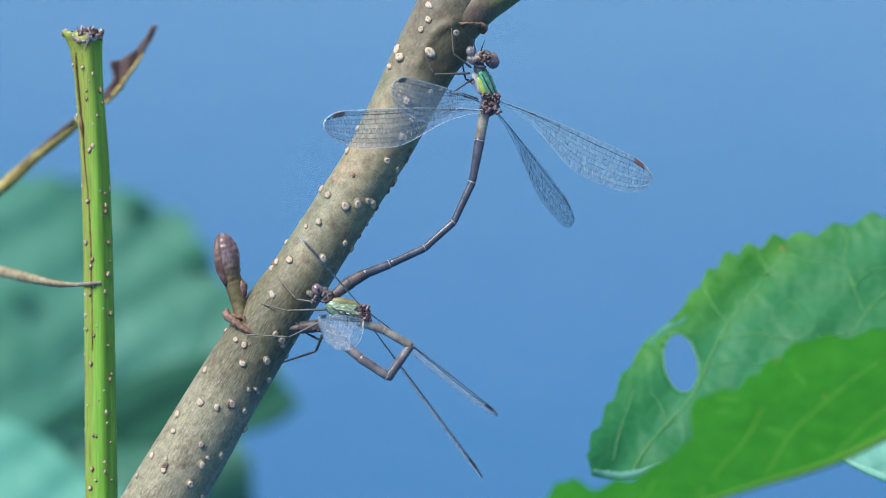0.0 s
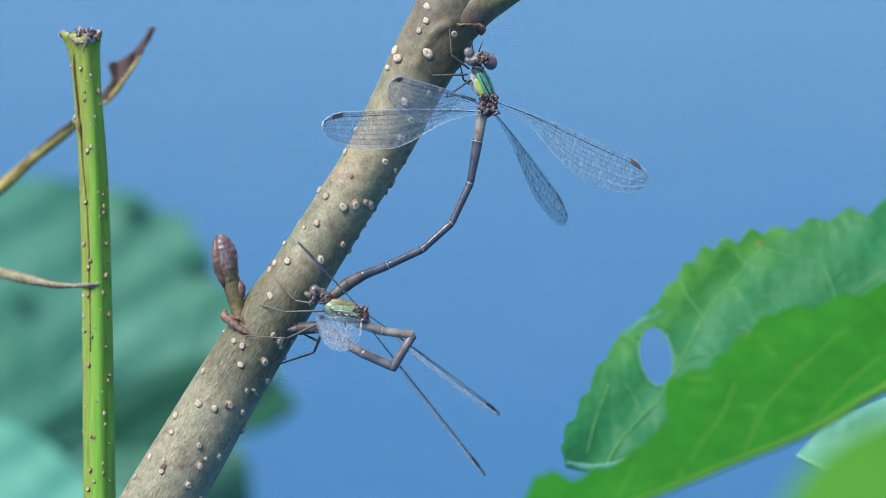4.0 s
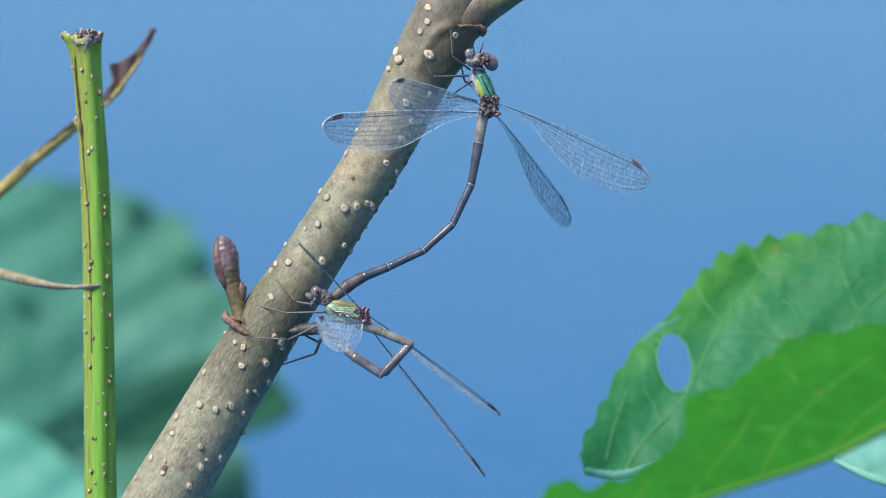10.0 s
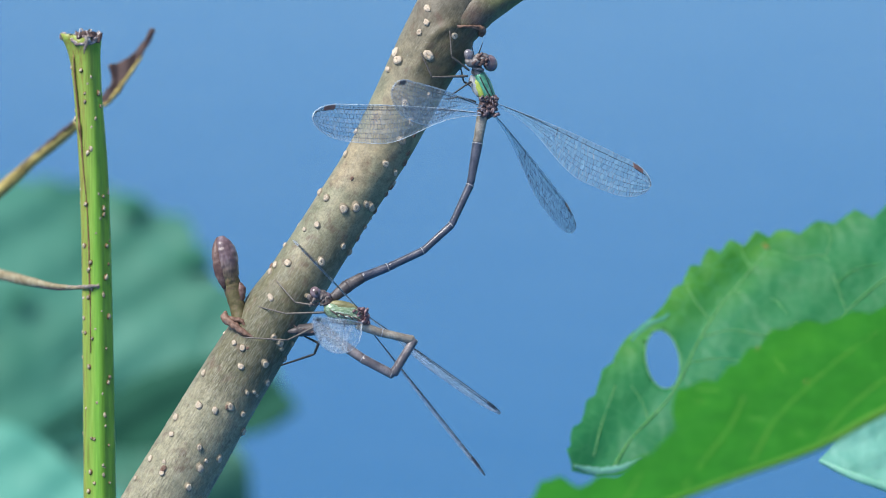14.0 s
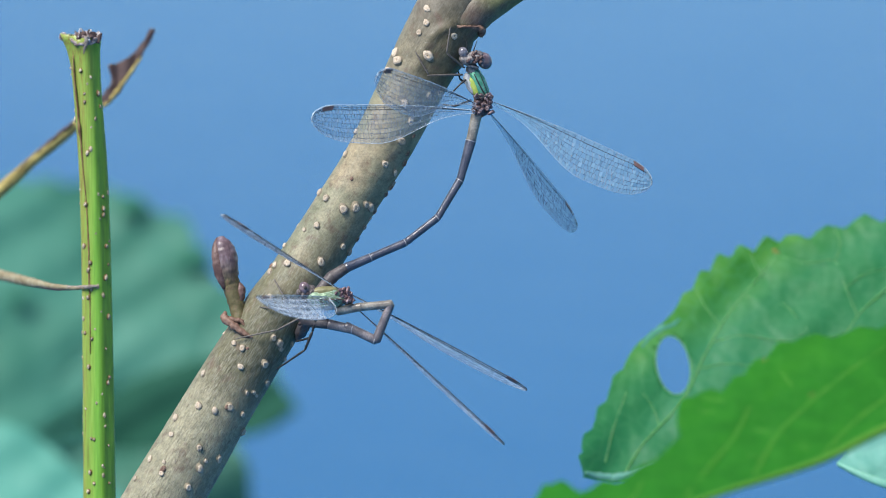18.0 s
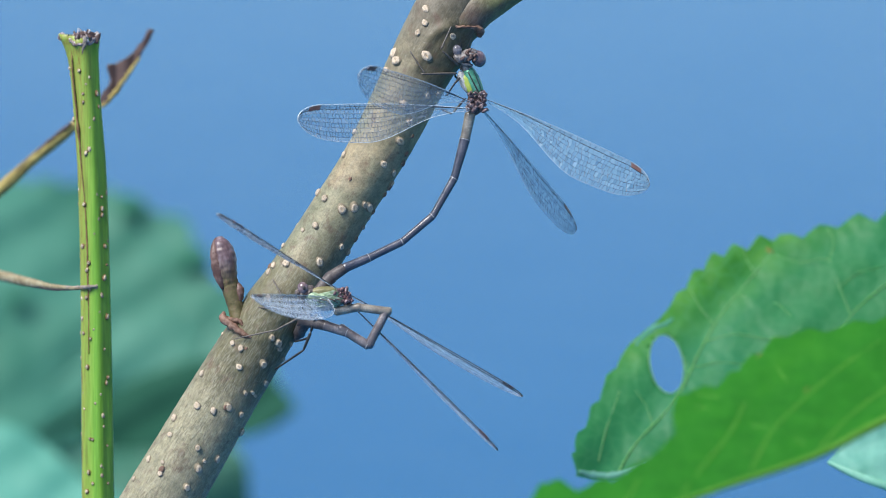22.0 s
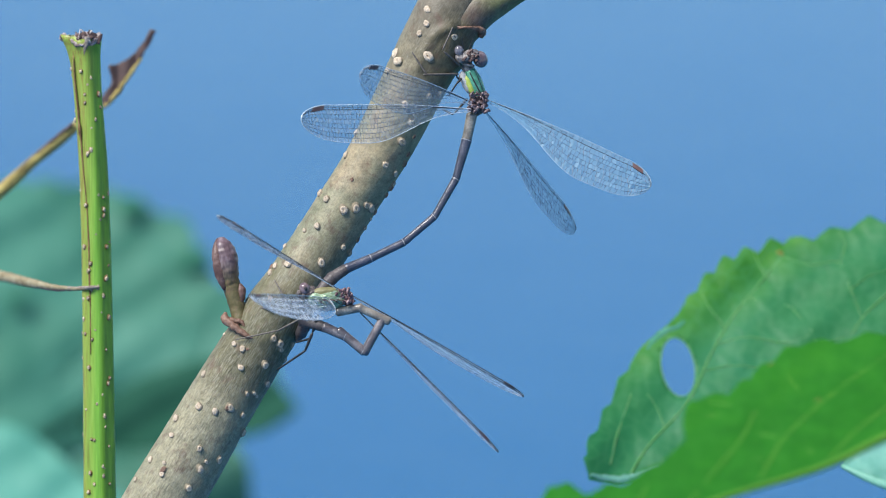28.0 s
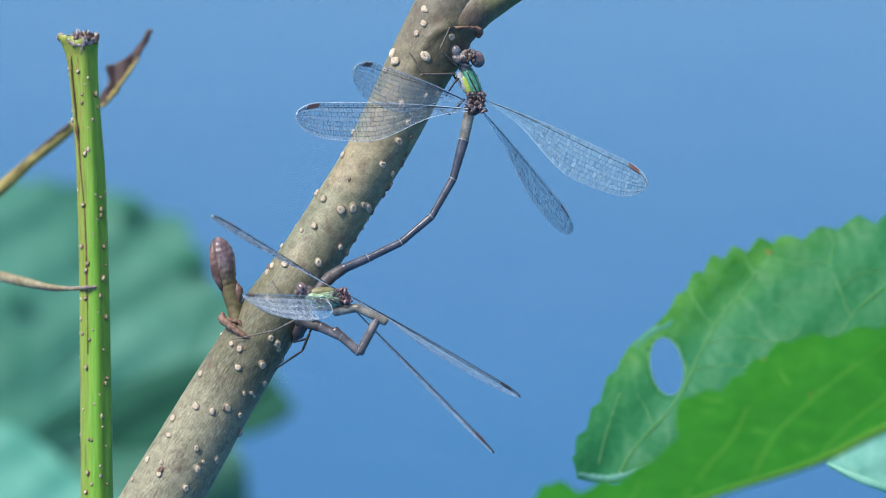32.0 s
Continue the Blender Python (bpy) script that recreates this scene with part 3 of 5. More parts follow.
def set_pore(root, me, x, y, n, normal, turn, size, material, name):
    ob = part(name, me, material, root)
    q = Vector(normal).normalized().to_track_quat("Z", "Y").to_matrix().to_4x4()
    ob.matrix_local = Matrix.Translation(loc(root, x, y, n)) @ q @ Matrix.Rotation(turn, 4, "Z") @ Matrix.Diagonal((size * U, size * U, size * U * 1.0, 1))


def pores(root):
    rnd = random.Random(4)
    shapes = [pore_mesh("pore", s, i, CORK, PORE_RIM) for i, s in enumerate((0.3, 0.7, 0.9, 0.5, 0.8, 0.1, 0.6, 1.0))]
    low = [(418, 602), (432, 612), (430, 643), (472, 638), (475, 673), (457, 694), (356, 712), (384, 721), (410, 715), (432, 728), (433, 759), (307, 764), (314, 735),
           (356, 787), (391, 806), (368, 810), (357, 824), (337, 856), (290, 832), (294, 812), (270, 806), (244, 841), (364, 656), (498, 602), (500, 613), (519, 605), (357, 880), (488, 591), (396, 581), (440, 691), (509, 632), (452, 690)]
    high = [(581, 346), (611, 364), (632, 362), (651, 357), (659, 361), (658, 382), (650, 398), (565, 393), (542, 401), (610, 430), (621, 439), (507, 428), (491, 464),
            (482, 475), (513, 461), (483, 521), (547, 520), (572, 457), (760, 10), (758, 36), (746, 52), (708, 102), (705, 88), (760, 93), (690, 118),
            (807, 57), (720, 178), (763, 163), (780, 160), (713, 244), (616, 267), (685, 284), (630, 226), (730, 211), (721, 179), (702, 300), (699, 318), (570, 335)]
    small = {(457, 694), (440, 691), (452, 690), (396, 581), (542, 401), (294, 812), (368, 810), (519, 605), (658, 382)}
    great = {(705, 88): 7.6, (708, 102): 7.4, (760, 93): 6.8, (611, 364): 6.4, (632, 362): 6.4, (581, 346): 5.4}
    for x, y in low + high:
        (px, py, n), way = seat(x, y)
        big = great[(x, y)] if (x, y) in great else rnd.uniform(2.6, 3.6) if (x, y) in small else rnd.uniform(3.9, 5.9)
        set_pore(root, rnd.choice(shapes), px, py, n, way, rnd.uniform(-0.45, 0.45) + 1.0, big * 1.12, CORK, "pore")
    # brown flakes where old pores have worn away
    worn = [pore_mesh("bark_flake", 0.5, i + 40, BARK_RED, PORE_RIM) for i in range(3)]
    for x, y, size in ((724, 267, 5), (718, 283, 6), (697, 327, 6), (690, 341, 5), (672, 372, 5), (640, 422, 5), (626, 311, 3.5), (484, 466, 5), (406, 714, 5.5), (292, 826, 6.5), (441, 612, 3), (735, 236, 4)):
        (px, py, n), way = seat(x, y)
        set_pore(root, rnd.choice(worn), px, py, n - 0.5, way, rnd.uniform(-0.4, 0.4), size * 0.85, BARK_RED, "bark_flake")
    # the rest of the bark carries the same pores, out of view and round the back
    for i in range(60):
        u = rnd.uniform(0.35, 0.95)
        x, y, n, r = along(SPINE, u)
        x1, y1 = along(SPINE, min(1, u + 0.005))[:2]
        l = math.hypot(x1 - x, y1 - y)
        tx, ty = (x1 - x) / l, (y1 - y) / l
        a = rnd.uniform(math.radians(200), math.radians(340))
        c, s = math.cos(a), math.sin(a)
        set_pore(root, rnd.choice(shapes), x + r * c * -ty, y + r * c * tx, n + r * s, (c * -ty, -(c * tx), s), rnd.uniform(0.6, 1.4), rnd.uniform(4.5, 7), CORK, "pore")


# ---- the cut green stem ----
def build_stem():
    root = thing("green_stem", 175, 500, 0, "bright green young stem with a torn brown top", "stem", back=-200)
    axis = [(147, 56, 0, 34), (152, 90, 0, 27.5), (157, 150, 0, 24.5), (168, 300, 0, 25), (174, 500, 0, 26), (177, 700, 0, 27), (179, 880, 0, 28), (190, 1600, 0, 34)]
    bm = bmesh.new()
    rings = []
    for i in range(161):
        x, y, n, r = along(axis, i / 160)
        ring = []
        for j in range(40):
            a = 2 * math.pi * j / 40
            f = 1 + 0.07 * math.cos(5 * a + 0.9) + 0.02 * noise.noise(Vector((math.cos(a) * 2, math.sin(a) * 2, y * 0.02)))
            if y < 110:
                f += 0.12 * max(0, -math.cos(a)) * (1 - (y - 56) / 54)
            torn = (7 * noise.noise(Vector((math.cos(a) * 2.3, math.sin(a) * 2.3, 8))) + 4 * noise.noise(Vector((math.cos(a) * 7, math.sin(a) * 7, 2)))) * max(0, 1 - i / 3) if i < 3 else 0
            if i < 4 and math.sin(a) < 0.2:
                # the near side of the rim is torn lower
                torn += (9 - 2.2 * i) * min(1, max(0, (math.cos(a) + 0.55) / 0.3))
            ring.append(loc(root, x + r * f * math.cos(a), y + torn, n - r * f * math.sin(a)))
        rings.append(ring)
    skin(bm, rings)
    part("shaft", bm, STEM, root)
    part("lower_shaft", tube(root, [(189, 1590, 0, 34), (230, 4000, -40, 50), (300, 10000, -100, 80), (320, 17600, -100, 110)], 16, 30), STEM, root)
    part("seam", tube(root, [(133, 92, 21, 1.2), (134, 125, 19.5, 1.5), (139, 165, 18.5, 2.2), (142, 208, 18, 1.8), (144, 222, 18.5, 4.0), (147, 250, 18, 1.8), (154, 330, 18.4, 1.4), (159, 400, 20.0, 1.9), (162, 500, 21.0, 1.7), (163, 560, 21.5, 1.1), (163, 620, 22.5, 0.7)], 8, 90, rough=0.8), STEM_SEAM, root, "brown split seam")
    # torn fibres round the broken top
    rnd = random.Random(7)
    part("pith", ball(bmesh.new(), loc(root, 151, 63, 2), (1, 0.1, 0), 29 * U, 13 * U, 24, 16, 29 * U, lump=0.7), DRY_DARK, root, "brown torn pith")
    part("torn_rim", tube(root, [(118, 61, 4, 2), (126, 62, 20, 3), (136, 70, 29, 3.4), (149, 73, 31, 3.6), (163, 70, 28, 3.2), (174, 66, 20, 3), (180, 63, 6, 2.2)], 10, 50, rough=0.9), FIBRE, root, "brown torn rim")
    for i in range(84):
        x, n = rnd.uniform(131, 177), rnd.uniform(-18, 30)
        h = rnd.uniform(1, 22) * (1.0 - abs(x - 150) / 70) * (0.55 if i % 3 == 0 else 1.0)
        lean = rnd.uniform(-13, 13)
        wide = rnd.uniform(1.6, 5.2)
        bm = tube(root, [(x, 71, n, wide), (x + lean * 0.3, 66 - h * 0.6, n + rnd.uniform(-6, 8), wide * rnd.uniform(0.6, 1.1)), (x + lean, 64 - h, n + rnd.uniform(-5, 7), rnd.uniform(0.5, 1.6))], 7, 8, rough=0.7, seed=i, flat=0.35)
        part("fibre", bm, (FIBRE_PALE, FIBRE, FIBRE_DULL, FIBRE, DRY_DARK)[i % 5], root)
    part("curl", tube(root, [(113, 66, 8, 2.5), (111, 59, 10, 3.6), (116, 54, 14, 3.2), (121, 57, 16, 2)], 10, 16, rough=0.4), FIBRE, root, "dry curled shoulder")
    part("curl", tube(root, [(180, 66, 6, 2.5), (180, 57, 8, 3.5), (176, 51, 8, 3)], 10, 14, rough=0.4), FIBRE, root, "dry curled shoulder")
    part("brown_tear", tube(root, [(156, 58, 36, 4), (156, 70, 34, 4.2), (153, 80, 31, 2.6), (152, 90, 29, 1)], 10, 18, rough=0.6, flat=0.5), FIBRE_DULL, root, "pale brown strip torn from the skin")
    shapes = [pore_mesh("stem_pore", s, i + 20, STEM_CORK, STEM_SEAM) for i, s in enumerate((0.1, 0.4))]
    wide = [(122, 115), (130, 115), (129, 126), (146, 119), (164, 131), (158, 143), (153, 160), (153, 175), (172, 205), (165, 220), (164, 258), (158, 265), (178, 160), (181, 183), (136, 205), (177, 338), (180, 382), (187, 375), (173, 408), (191, 486),
            (165, 505), (186, 517), (182, 546), (172, 577), (191, 612), (160, 644), (154, 688), (184, 692), (175, 708), (151, 762), (196, 783), (170, 772), (188, 822),
            (186, 836), (170, 850), (155, 830), (152, 430), (152, 558), (146, 330), (136, 190), (192, 430), (196, 555)]
    wide += [(rnd.uniform(140, 200), rnd.uniform(320, 875)) for i in range(30)]
    for x, y in wide:
        cx, r = np.interp(y, [p[1] for p in axis], [p[0] for p in axis]), np.interp(y, [p[1] for p in axis], [p[3] for p in axis])
        c = max(-0.96, min(0.96, (x - cx) / r))
        s = math.sqrt(1 - c * c)
        set_pore(root, rnd.choice(shapes), cx + c * r, y, r * s, (c, 0, s), rnd.uniform(-0.3, 0.3), rnd.uniform(1.7, 3.5), STEM_CORK, "pore")


# ---- withered stalks behind the stem ----
def build_dry():
    root = thing("dry_stalk", 140, 200, -750, "withered brown and yellow stalk with a dark bract", "stalk")
    part("stalk", tube(root, [(-420, 640, -750, 13), (-120, 440, -750, 12), (0, 335, -750, 12), (60, 280, -750, 11), (130, 222, -750, 9), (186, 174, -750, 7), (215, 138, -750, 6), (245, 100, -750, 4), (268, 64, -750, 3)], 12, 90, rough=0.3), DRY, root)
    top = [(178, 176), (192, 154), (202, 136), (195, 110), (213, 106), (238, 90), (257, 68), (270, 45)]
    low = [(190, 182), (204, 162), (214, 148), (222, 137), (234, 120), (250, 98), (265, 74), (279, 47)]
    thicken(part("bract", blade(root, top, low, lambda x, y: -738 + 3 * math.sin(x * 0.2), 60, 12), DRY_DARK, root, "dark shrivelled bract"), 0.0006)
    part("yellow_edge", tube(root, [(186, 184, -736, 4), (208, 160, -734, 5), (232, 126, -734, 4), (254, 95, -734, 2)], 8, 24, rough=0.5), DRY, root, "yellowed edge")
    part("brown_ridge", tube(root, [(-60, 378, -740, 2), (10, 320, -742, 2), (60, 272, -742, 3), (100, 238, -742, 3.4), (132, 211, -742, 3)], 8, 40, rough=0.8), DRY_DARK, root, "shrivelled brown ridge")
    part("stub", tube(root, [(184, 168, -740, 7), (188, 178, -740, 5), (190, 182, -740, 2)], 8, 8), DRY_DARK, root)
    root = thing("dry_petiole", 80, 495, -150, "thin dry yellowish leaf stalk", "stalk", back=-200)
    part("stalk", tube(root, [(-300, 420, -900, 13), (-60, 466, -560, 11.5), (0, 480, -420, 10.5), (40, 489, -300, 9), (90, 500, -140, 5.5), (132, 504, -20, 3.8), (152, 503, 18, 3.6), (166, 502, 28, 3.4), (174, 501, 27, 2.5)], 12, 70, rough=0.3), PETIOLE, root)
    part("pale_end", tube(root, [(112, 502, -72, 2), (134, 503, -14, 3), (155, 502, 24, 3.2), (170, 501, 30, 2.8), (178, 501, 27, 1.4)], 10, 26, rough=0.6), FIBRE_DULL, root, "pale withered end")
    part("dark_side", tube(root, [(20, 487, -354, 1.4), (50, 496, -262, 3), (75, 502, -184, 3.4), (100, 505.5, -108, 3), (124, 506.5, -40, 2), (138, 506, -4, 1)], 8, 30, rough=0.4), DRY_DARK, root, "dark brown lower side")


# ---- leaves ----
def surface(shape, pleat, way, pitch, crinkle):
    """The depth of a leaf over the plan: its broad shape, soft pleats along the side veins, fine crinkles."""
    def depth(x, y):
        ph = (x * way[0] + y * way[1]) / pitch + 0.25 * noise.noise(Vector((x * 0.006, y * 0.006, 1)))
        return (shape(x, y) + pleat * math.cos(2 * math.pi * ph)
                + crinkle * (noise.noise(Vector((x * 0.02, y * 0.02, 0))) + 0.4 * noise.noise(Vector((x * 0.06, y * 0.06, 5)))))
    return depth


def blade(root, top, low, depth, nu=150, nv=70, teeth=0.0, tooth=34.0, holes=(), calm=lambda x: 1.0):
    """A leaf blade between two edges, with toothed upper margin, pleats along its veins and round holes."""
    bm = bmesh.new()
    grid = []
    for i in range(nu + 1):
        u = i / nu
        a, b = along(top, u), along(low, u)
        run = u * sum(math.dist(p, q) for p, q in zip(top, top[1:]))
        saw = (run / tooth + 0.35 * math.sin(run * 0.013)) % 1.0
        bite = teeth * calm(a[0]) * ((min(saw / 0.62, (1 - saw) / 0.38)) ** 0.75 * (0.8 + 0.7 * noise.noise(Vector((run * 0.017, 3, 0)))) + 0.1 * noise.noise(Vector((run * 0.09, 1, 0))) - 0.4)
        row = []
        for j in range(nv + 1):
            v = j / nv
            x, y = a[0] * (1 - v) + b[0] * v, a[1] * (1 - v) + b[1] * v
            w = max(0, 1 - v * 5)
            d = Vector((a[0] - b[0], a[1] - b[1]))
            if d.length > 1e-6:
                d.normalize()
                x, y = x + d.x * bite * w, y + d.y * bite * w
            for cx, cy, ra, rb, lean in holes:
                ex, ey = x - cx, y - cy
                p, q = ex * math.cos(lean) + ey * math.sin(lean), -ex * math.sin(lean) + ey * math.cos(lean)
                rr = math.hypot(p / ra, q / rb)
                if 0.86 < rr < 1.16 and rr > 0:
                    p, q = p / rr, q / rr
                    x, y = cx + p * math.cos(lean) - q * math.sin(lean), cy + p * math.sin(lean) + q * math.cos(lean)
            n = depth(x, y)
            row.append(bm.verts.new(loc(root, x, y, n)))
            row[-1].tag = any(math.hypot(((x - cx) * math.cos(le) + (y - cy) * math.sin(le)) / ra, (-(x - cx) * math.sin(le) + (y - cy) * math.cos(le)) / rb) < 0.93 for cx, cy, ra, rb, le in holes)
        grid.append(row)
    for i in range(nu):
        for j in range(nv):
            q = (grid[i][j], grid[i + 1][j], grid[i + 1][j + 1], grid[i][j + 1])
            if not any(v.tag for v in q):
                bm.faces.new(q)
    bmesh.ops.delete(bm, geom=[v for v in bm.verts if not v.link_faces], context="VERTS")
    return bm


def thicken(ob, t=0.00018):
    m = ob.modifiers.new("thickness", "SOLIDIFY")
    m.thickness, m.offset = t, 0
    return ob


def build_leaves():
    made = {}
    # the shoots that carry the leaves, out of view
    for name, x, n, foot, label in (("leaf_shoot", 2140, -300, 17900, "brown leafy shoot rising from the water"), ("leaf_shoot", 2330, 4600, 26600, "brown leafy shoot near the lens"), ("leaf_shoot", -700, -5000, 13200, "brown leafy shoot further off")):
        root = thing(name, x, 900, n, label, "shoot", "leafy shoots")
        part("stalk", tube(root, [(x + 10, -500, n, 14), (x, 900, n, 24), (x - 10, 2400, n, 40), (x + 40, 8000, n, 90), (x + 60, foot, n, 160)], 14, 50, rough=0.1), BARK_TOP, root)
    # the bluish leaf with a hole, behind
    root = thing("alder_leaf", 1300, 600, -900, "bluish green toothed alder leaf with a round hole", "leaf", "swaying leaves", back=150)
    top = [(1046, 838), (1042, 788), (1068, 735), (1112, 650), (1150, 598), (1192, 562), (1240, 500), (1290, 452), (1345, 434), (1400, 416), (1450, 410), (1500, 394), (1568, 384), (1700, 330), (1860, 300)]
    low = [(1047, 842), (1080, 849), (1114, 851), (1150, 842), (1190, 818), (1240, 790), (1290, 770), (1340, 740), (1400, 720), (1460, 700), (1520, 690), (1580, 680), (1650, 670), (1740, 640), (1870, 560)]
    dep = surface(lambda x, y: -900 + 0.75 * (y - 620) - 14 * math.exp(-((x * 0.82 + y * 0.57 - 1396) / 70) ** 2) + 30 * max(0, (1130 - x) / 100) ** 2, 3, (0.82, 0.57), 95, 3)
    thicken(part("blade", blade(root, top, low, dep, 320, 90, 22, 54, [(1205, 643, 30, 53, -0.18)], lambda x: float(np.interp(x, [1040, 1110, 1140, 1205, 1235, 1290], [0.7, 0.6, 0.15, 0.1, 0.7, 1.0]))), LEAF_BLUE, root), 0.00008)
    for w, pts in ((2.6, [(1118, 838), (1150, 785), (1222, 705), (1262, 622), (1300, 556), (1345, 500), (1394, 442)]), (1.7, [(1085, 815), (1098, 760), (1122, 690)]),
                   (2.2, [(1512, 585), (1540, 545), (1600, 495), (1700, 430)]), (1.6, [(1394, 450), (1440, 462), (1490, 458), (1508, 500), (1530, 555)]),
                   (1.3, [(1290, 575), (1262, 540), (1248, 515)]), (1.3, [(1272, 602), (1330, 590), (1400, 600), (1440, 585)]), (1.3, [(1330, 520), (1400, 535), (1425, 560)]),
                   (1.3, [(1492, 456), (1500, 425), (1488, 400)]), (1.1, [(1360, 482), (1345, 455), (1340, 438)]), (1.1, [(1248, 650), (1300, 640), (1350, 645)]),
                   (1.1, [(1180, 750), (1170, 720), (1150, 690)]), (1.2, [(1510, 505), (1545, 480), (1590, 470)]), (1.1, [(1440, 575), (1452, 600), (1500, 590)])):
        part("leaf_vein", tube(root, [(x, y, dep(x, y) + 1.5, w * 0.8 * (1 - 0.4 * i / len(pts))) for i, (x, y) in enumerate(pts)], 8, 40, flat=0.6), LEAF_VEIN_DIM, root)
    part("rolled_rim", tube(root, [(1150, 612, dep(1150, 612) + 1, 3), (1164, 596, dep(1164, 596) + 1, 6), (1182, 582, dep(1182, 582) + 1, 8), (1202, 574, dep(1202, 574) + 1, 6), (1216, 562, dep(1216, 562) + 1, 3)], 12, 40, rough=0.5, flat=0.16), LEAF_RIM_SOFT, root, "pale folded margin over the hole")
    for pts in ([(1050, 834), (1080, 842), (1114, 843), (1150, 834), (1172, 820)],):
        part("rolled_rim", tube(root, [(x, y, dep(x, y) + 2, (3, 8, 10, 9, 3)[i]) for i, (x, y) in enumerate(pts)], 12, 44, rough=0.4, flat=0.45), LEAF_RIM, root, "pale rolled margin")
    ring = [(1205 + 30 * math.cos(a) * math.cos(0.18) + 53 * math.sin(a) * math.sin(0.18), 643 - 30 * math.cos(a) * math.sin(0.18) + 53 * math.sin(a) * math.cos(0.18)) for a in [i * math.pi / 9 for i in range(19)]]
    part("hole_rim", tube(root, [(x, y, dep(x, y), 1.5) for x, y in ring], 8, 72), LEAF_VEIN_DIM, root, "pale eaten edge")
    part("leaf_stalk", tube(root, [(1700, 520, -975, 9), (1900, 640, -800, 10), (2130, 980, -460, 12)], 10, 20), LEAF_VEIN, root)
    part("brown_spot", tube(root, [(1379, 438, dep(1379, 438) + 1, 2), (1385, 441, dep(1385, 441) + 2, 5), (1391, 445, dep(1391, 445) + 1, 2)], 10, 12, rough=0.6, flat=0.4), LEAF_SPOT, root, "brown withered spot")
    made["holed"] = root
    # the bright leaf in front of it
    root = thing("alder_leaf", 1350, 760, 1300, "bright green alder leaf with fine pale side veins", "leaf", "swaying leaves", back=-150)
    top = [(965, 885), (985, 860), (1012, 848), (1040, 862), (1066, 864), (1095, 850), (1130, 845), (1180, 812), (1228, 772), (1222, 735), (1242, 702), (1300, 690), (1360, 645), (1430, 602), (1500, 596), (1568, 585), (1700, 560), (1900, 560)]
    low = [(940, 960), (1000, 950), (1030, 948), (1060, 945), (1110, 935), (1160, 915), (1200, 902), (1240, 890), (1280, 878), (1320, 866), (1360, 854), (1400, 843), (1440, 831), (1480, 817), (1530, 792), (1580, 768), (1700, 720), (1900, 640)]
    dep = surface(lambda x, y: 1300 + 1.5 * (y - 740), 3, (0.74, 0.67), 105, 3)
    thicken(part("blade", blade(root, top, low, dep, 300, 80, 13, 62), LEAF, root))
    for pts in ([(1235, 880), (1275, 830), (1322, 775), (1350, 722)], [(1358, 840), (1400, 770), (1450, 722), (1520, 665), (1590, 620)], [(1480, 806), (1530, 755), (1590, 710), (1680, 660)],
                [(1110, 925), (1140, 885), (1160, 850)], [(1262, 752), (1330, 756)], [(1258, 785), (1310, 783)], [(1256, 726), (1342, 736)], [(1262, 704), (1346, 716)],
                [(1245, 812), (1292, 806)], [(1400, 650), (1430, 690)], [(1470, 625), (1495, 680)], [(1330, 800), (1372, 812)], [(1350, 760), (1404, 768)], [(1420, 780), (1462, 800)]):
        part("leaf_vein", tube(root, [(x, y, dep(x, y) + 0.4, (1.9 if len(pts) > 2 else 1.0)) for x, y in pts], 8, 30), LEAF_SIDE_VEIN, root)
    part("midrib", tube(root, [(x, y, dep(x, y) + 1, w) for x, y, w in ((960, 955, 4), (1160, 915, 5), (1320, 866, 5), (1480, 816, 6), (1580, 767, 7), (1900, 640, 9))] + [(2140, 900, -140, 11)], 10, 60), LEAF_SIDE_VEIN, root, "olive green midrib")
    for x, y in ((1379, 639), (1462, 702)):
        part("brown_spot", tube(root, [(x - 6, y + 4, dep(x - 6, y + 4), 1.5), (x, y, dep(x, y) + 0.5, 3.5), (x + 5, y - 5, dep(x + 5, y - 5), 1.5)], 10, 12, rough=0.6, flat=0.3), LEAF_SPOT, root, "small rusty spot")
    made["bright"] = root
    # the pale underside of a third leaf
    root = thing("alder_leaf", 1600, 800, 450, "pale bluish underside of an alder leaf", "leaf", "swaying leaves")
    top = [(1488, 812), (1540, 760), (1600, 730), (1680, 700), (1800, 690)]
    low = [(1490, 816), (1530, 838), (1570, 854), (1660, 880), (1810, 880)]
    dep = surface(lambda x, y: 450 + 0.6 * (y - 800), 3, (0.3, 0.9), 60, 3)
    thicken(part("blade", blade(root, top, low, dep, 70, 40, 0, 40), LEAF_BACK, root))
    part("rolled_rim", tube(root, [(1490, 811, 462, 2), (1530, 831, 478, 6), (1570, 846, 490, 7), (1660, 871, 502, 7), (1810, 871, 500, 7), (2140, 1040, -290, 9)], 10, 40, rough=0.1, flat=0.5), LEAF_RIM, root, "rolled pale margin")
    made["pale"] = root
    # a leaf close to the lens that sways in and out of the corner
    root = thing("near_leaf", 1700, 1000, 4600, "bright green leaf close by, far out of focus", "leaf", "swaying leaves")
    top = [(1420, 1010), (1470, 900), (1560, 820), (1680, 780), (1900, 800)]
    low = [(1425, 1030), (1480, 1080), (1560, 1120), (1700, 1140), (1910, 1100)]
    thicken(part("blade", blade(root, top, low, surface(lambda x, y: 4600 + 0.8 * (y - 960), 4, (0.5, 0.8), 60, 3), 60, 40, 6, 40), LEAF_LIT, root))
    part("leaf_vein", tube(root, [(1430, 1020, 4650, 3), (1650, 980, 4618, 5), (1910, 960, 4602, 7), (2330, 1300, 4602, 9)], 8, 20), LEAF_VEIN, root)
    made["near"] = root
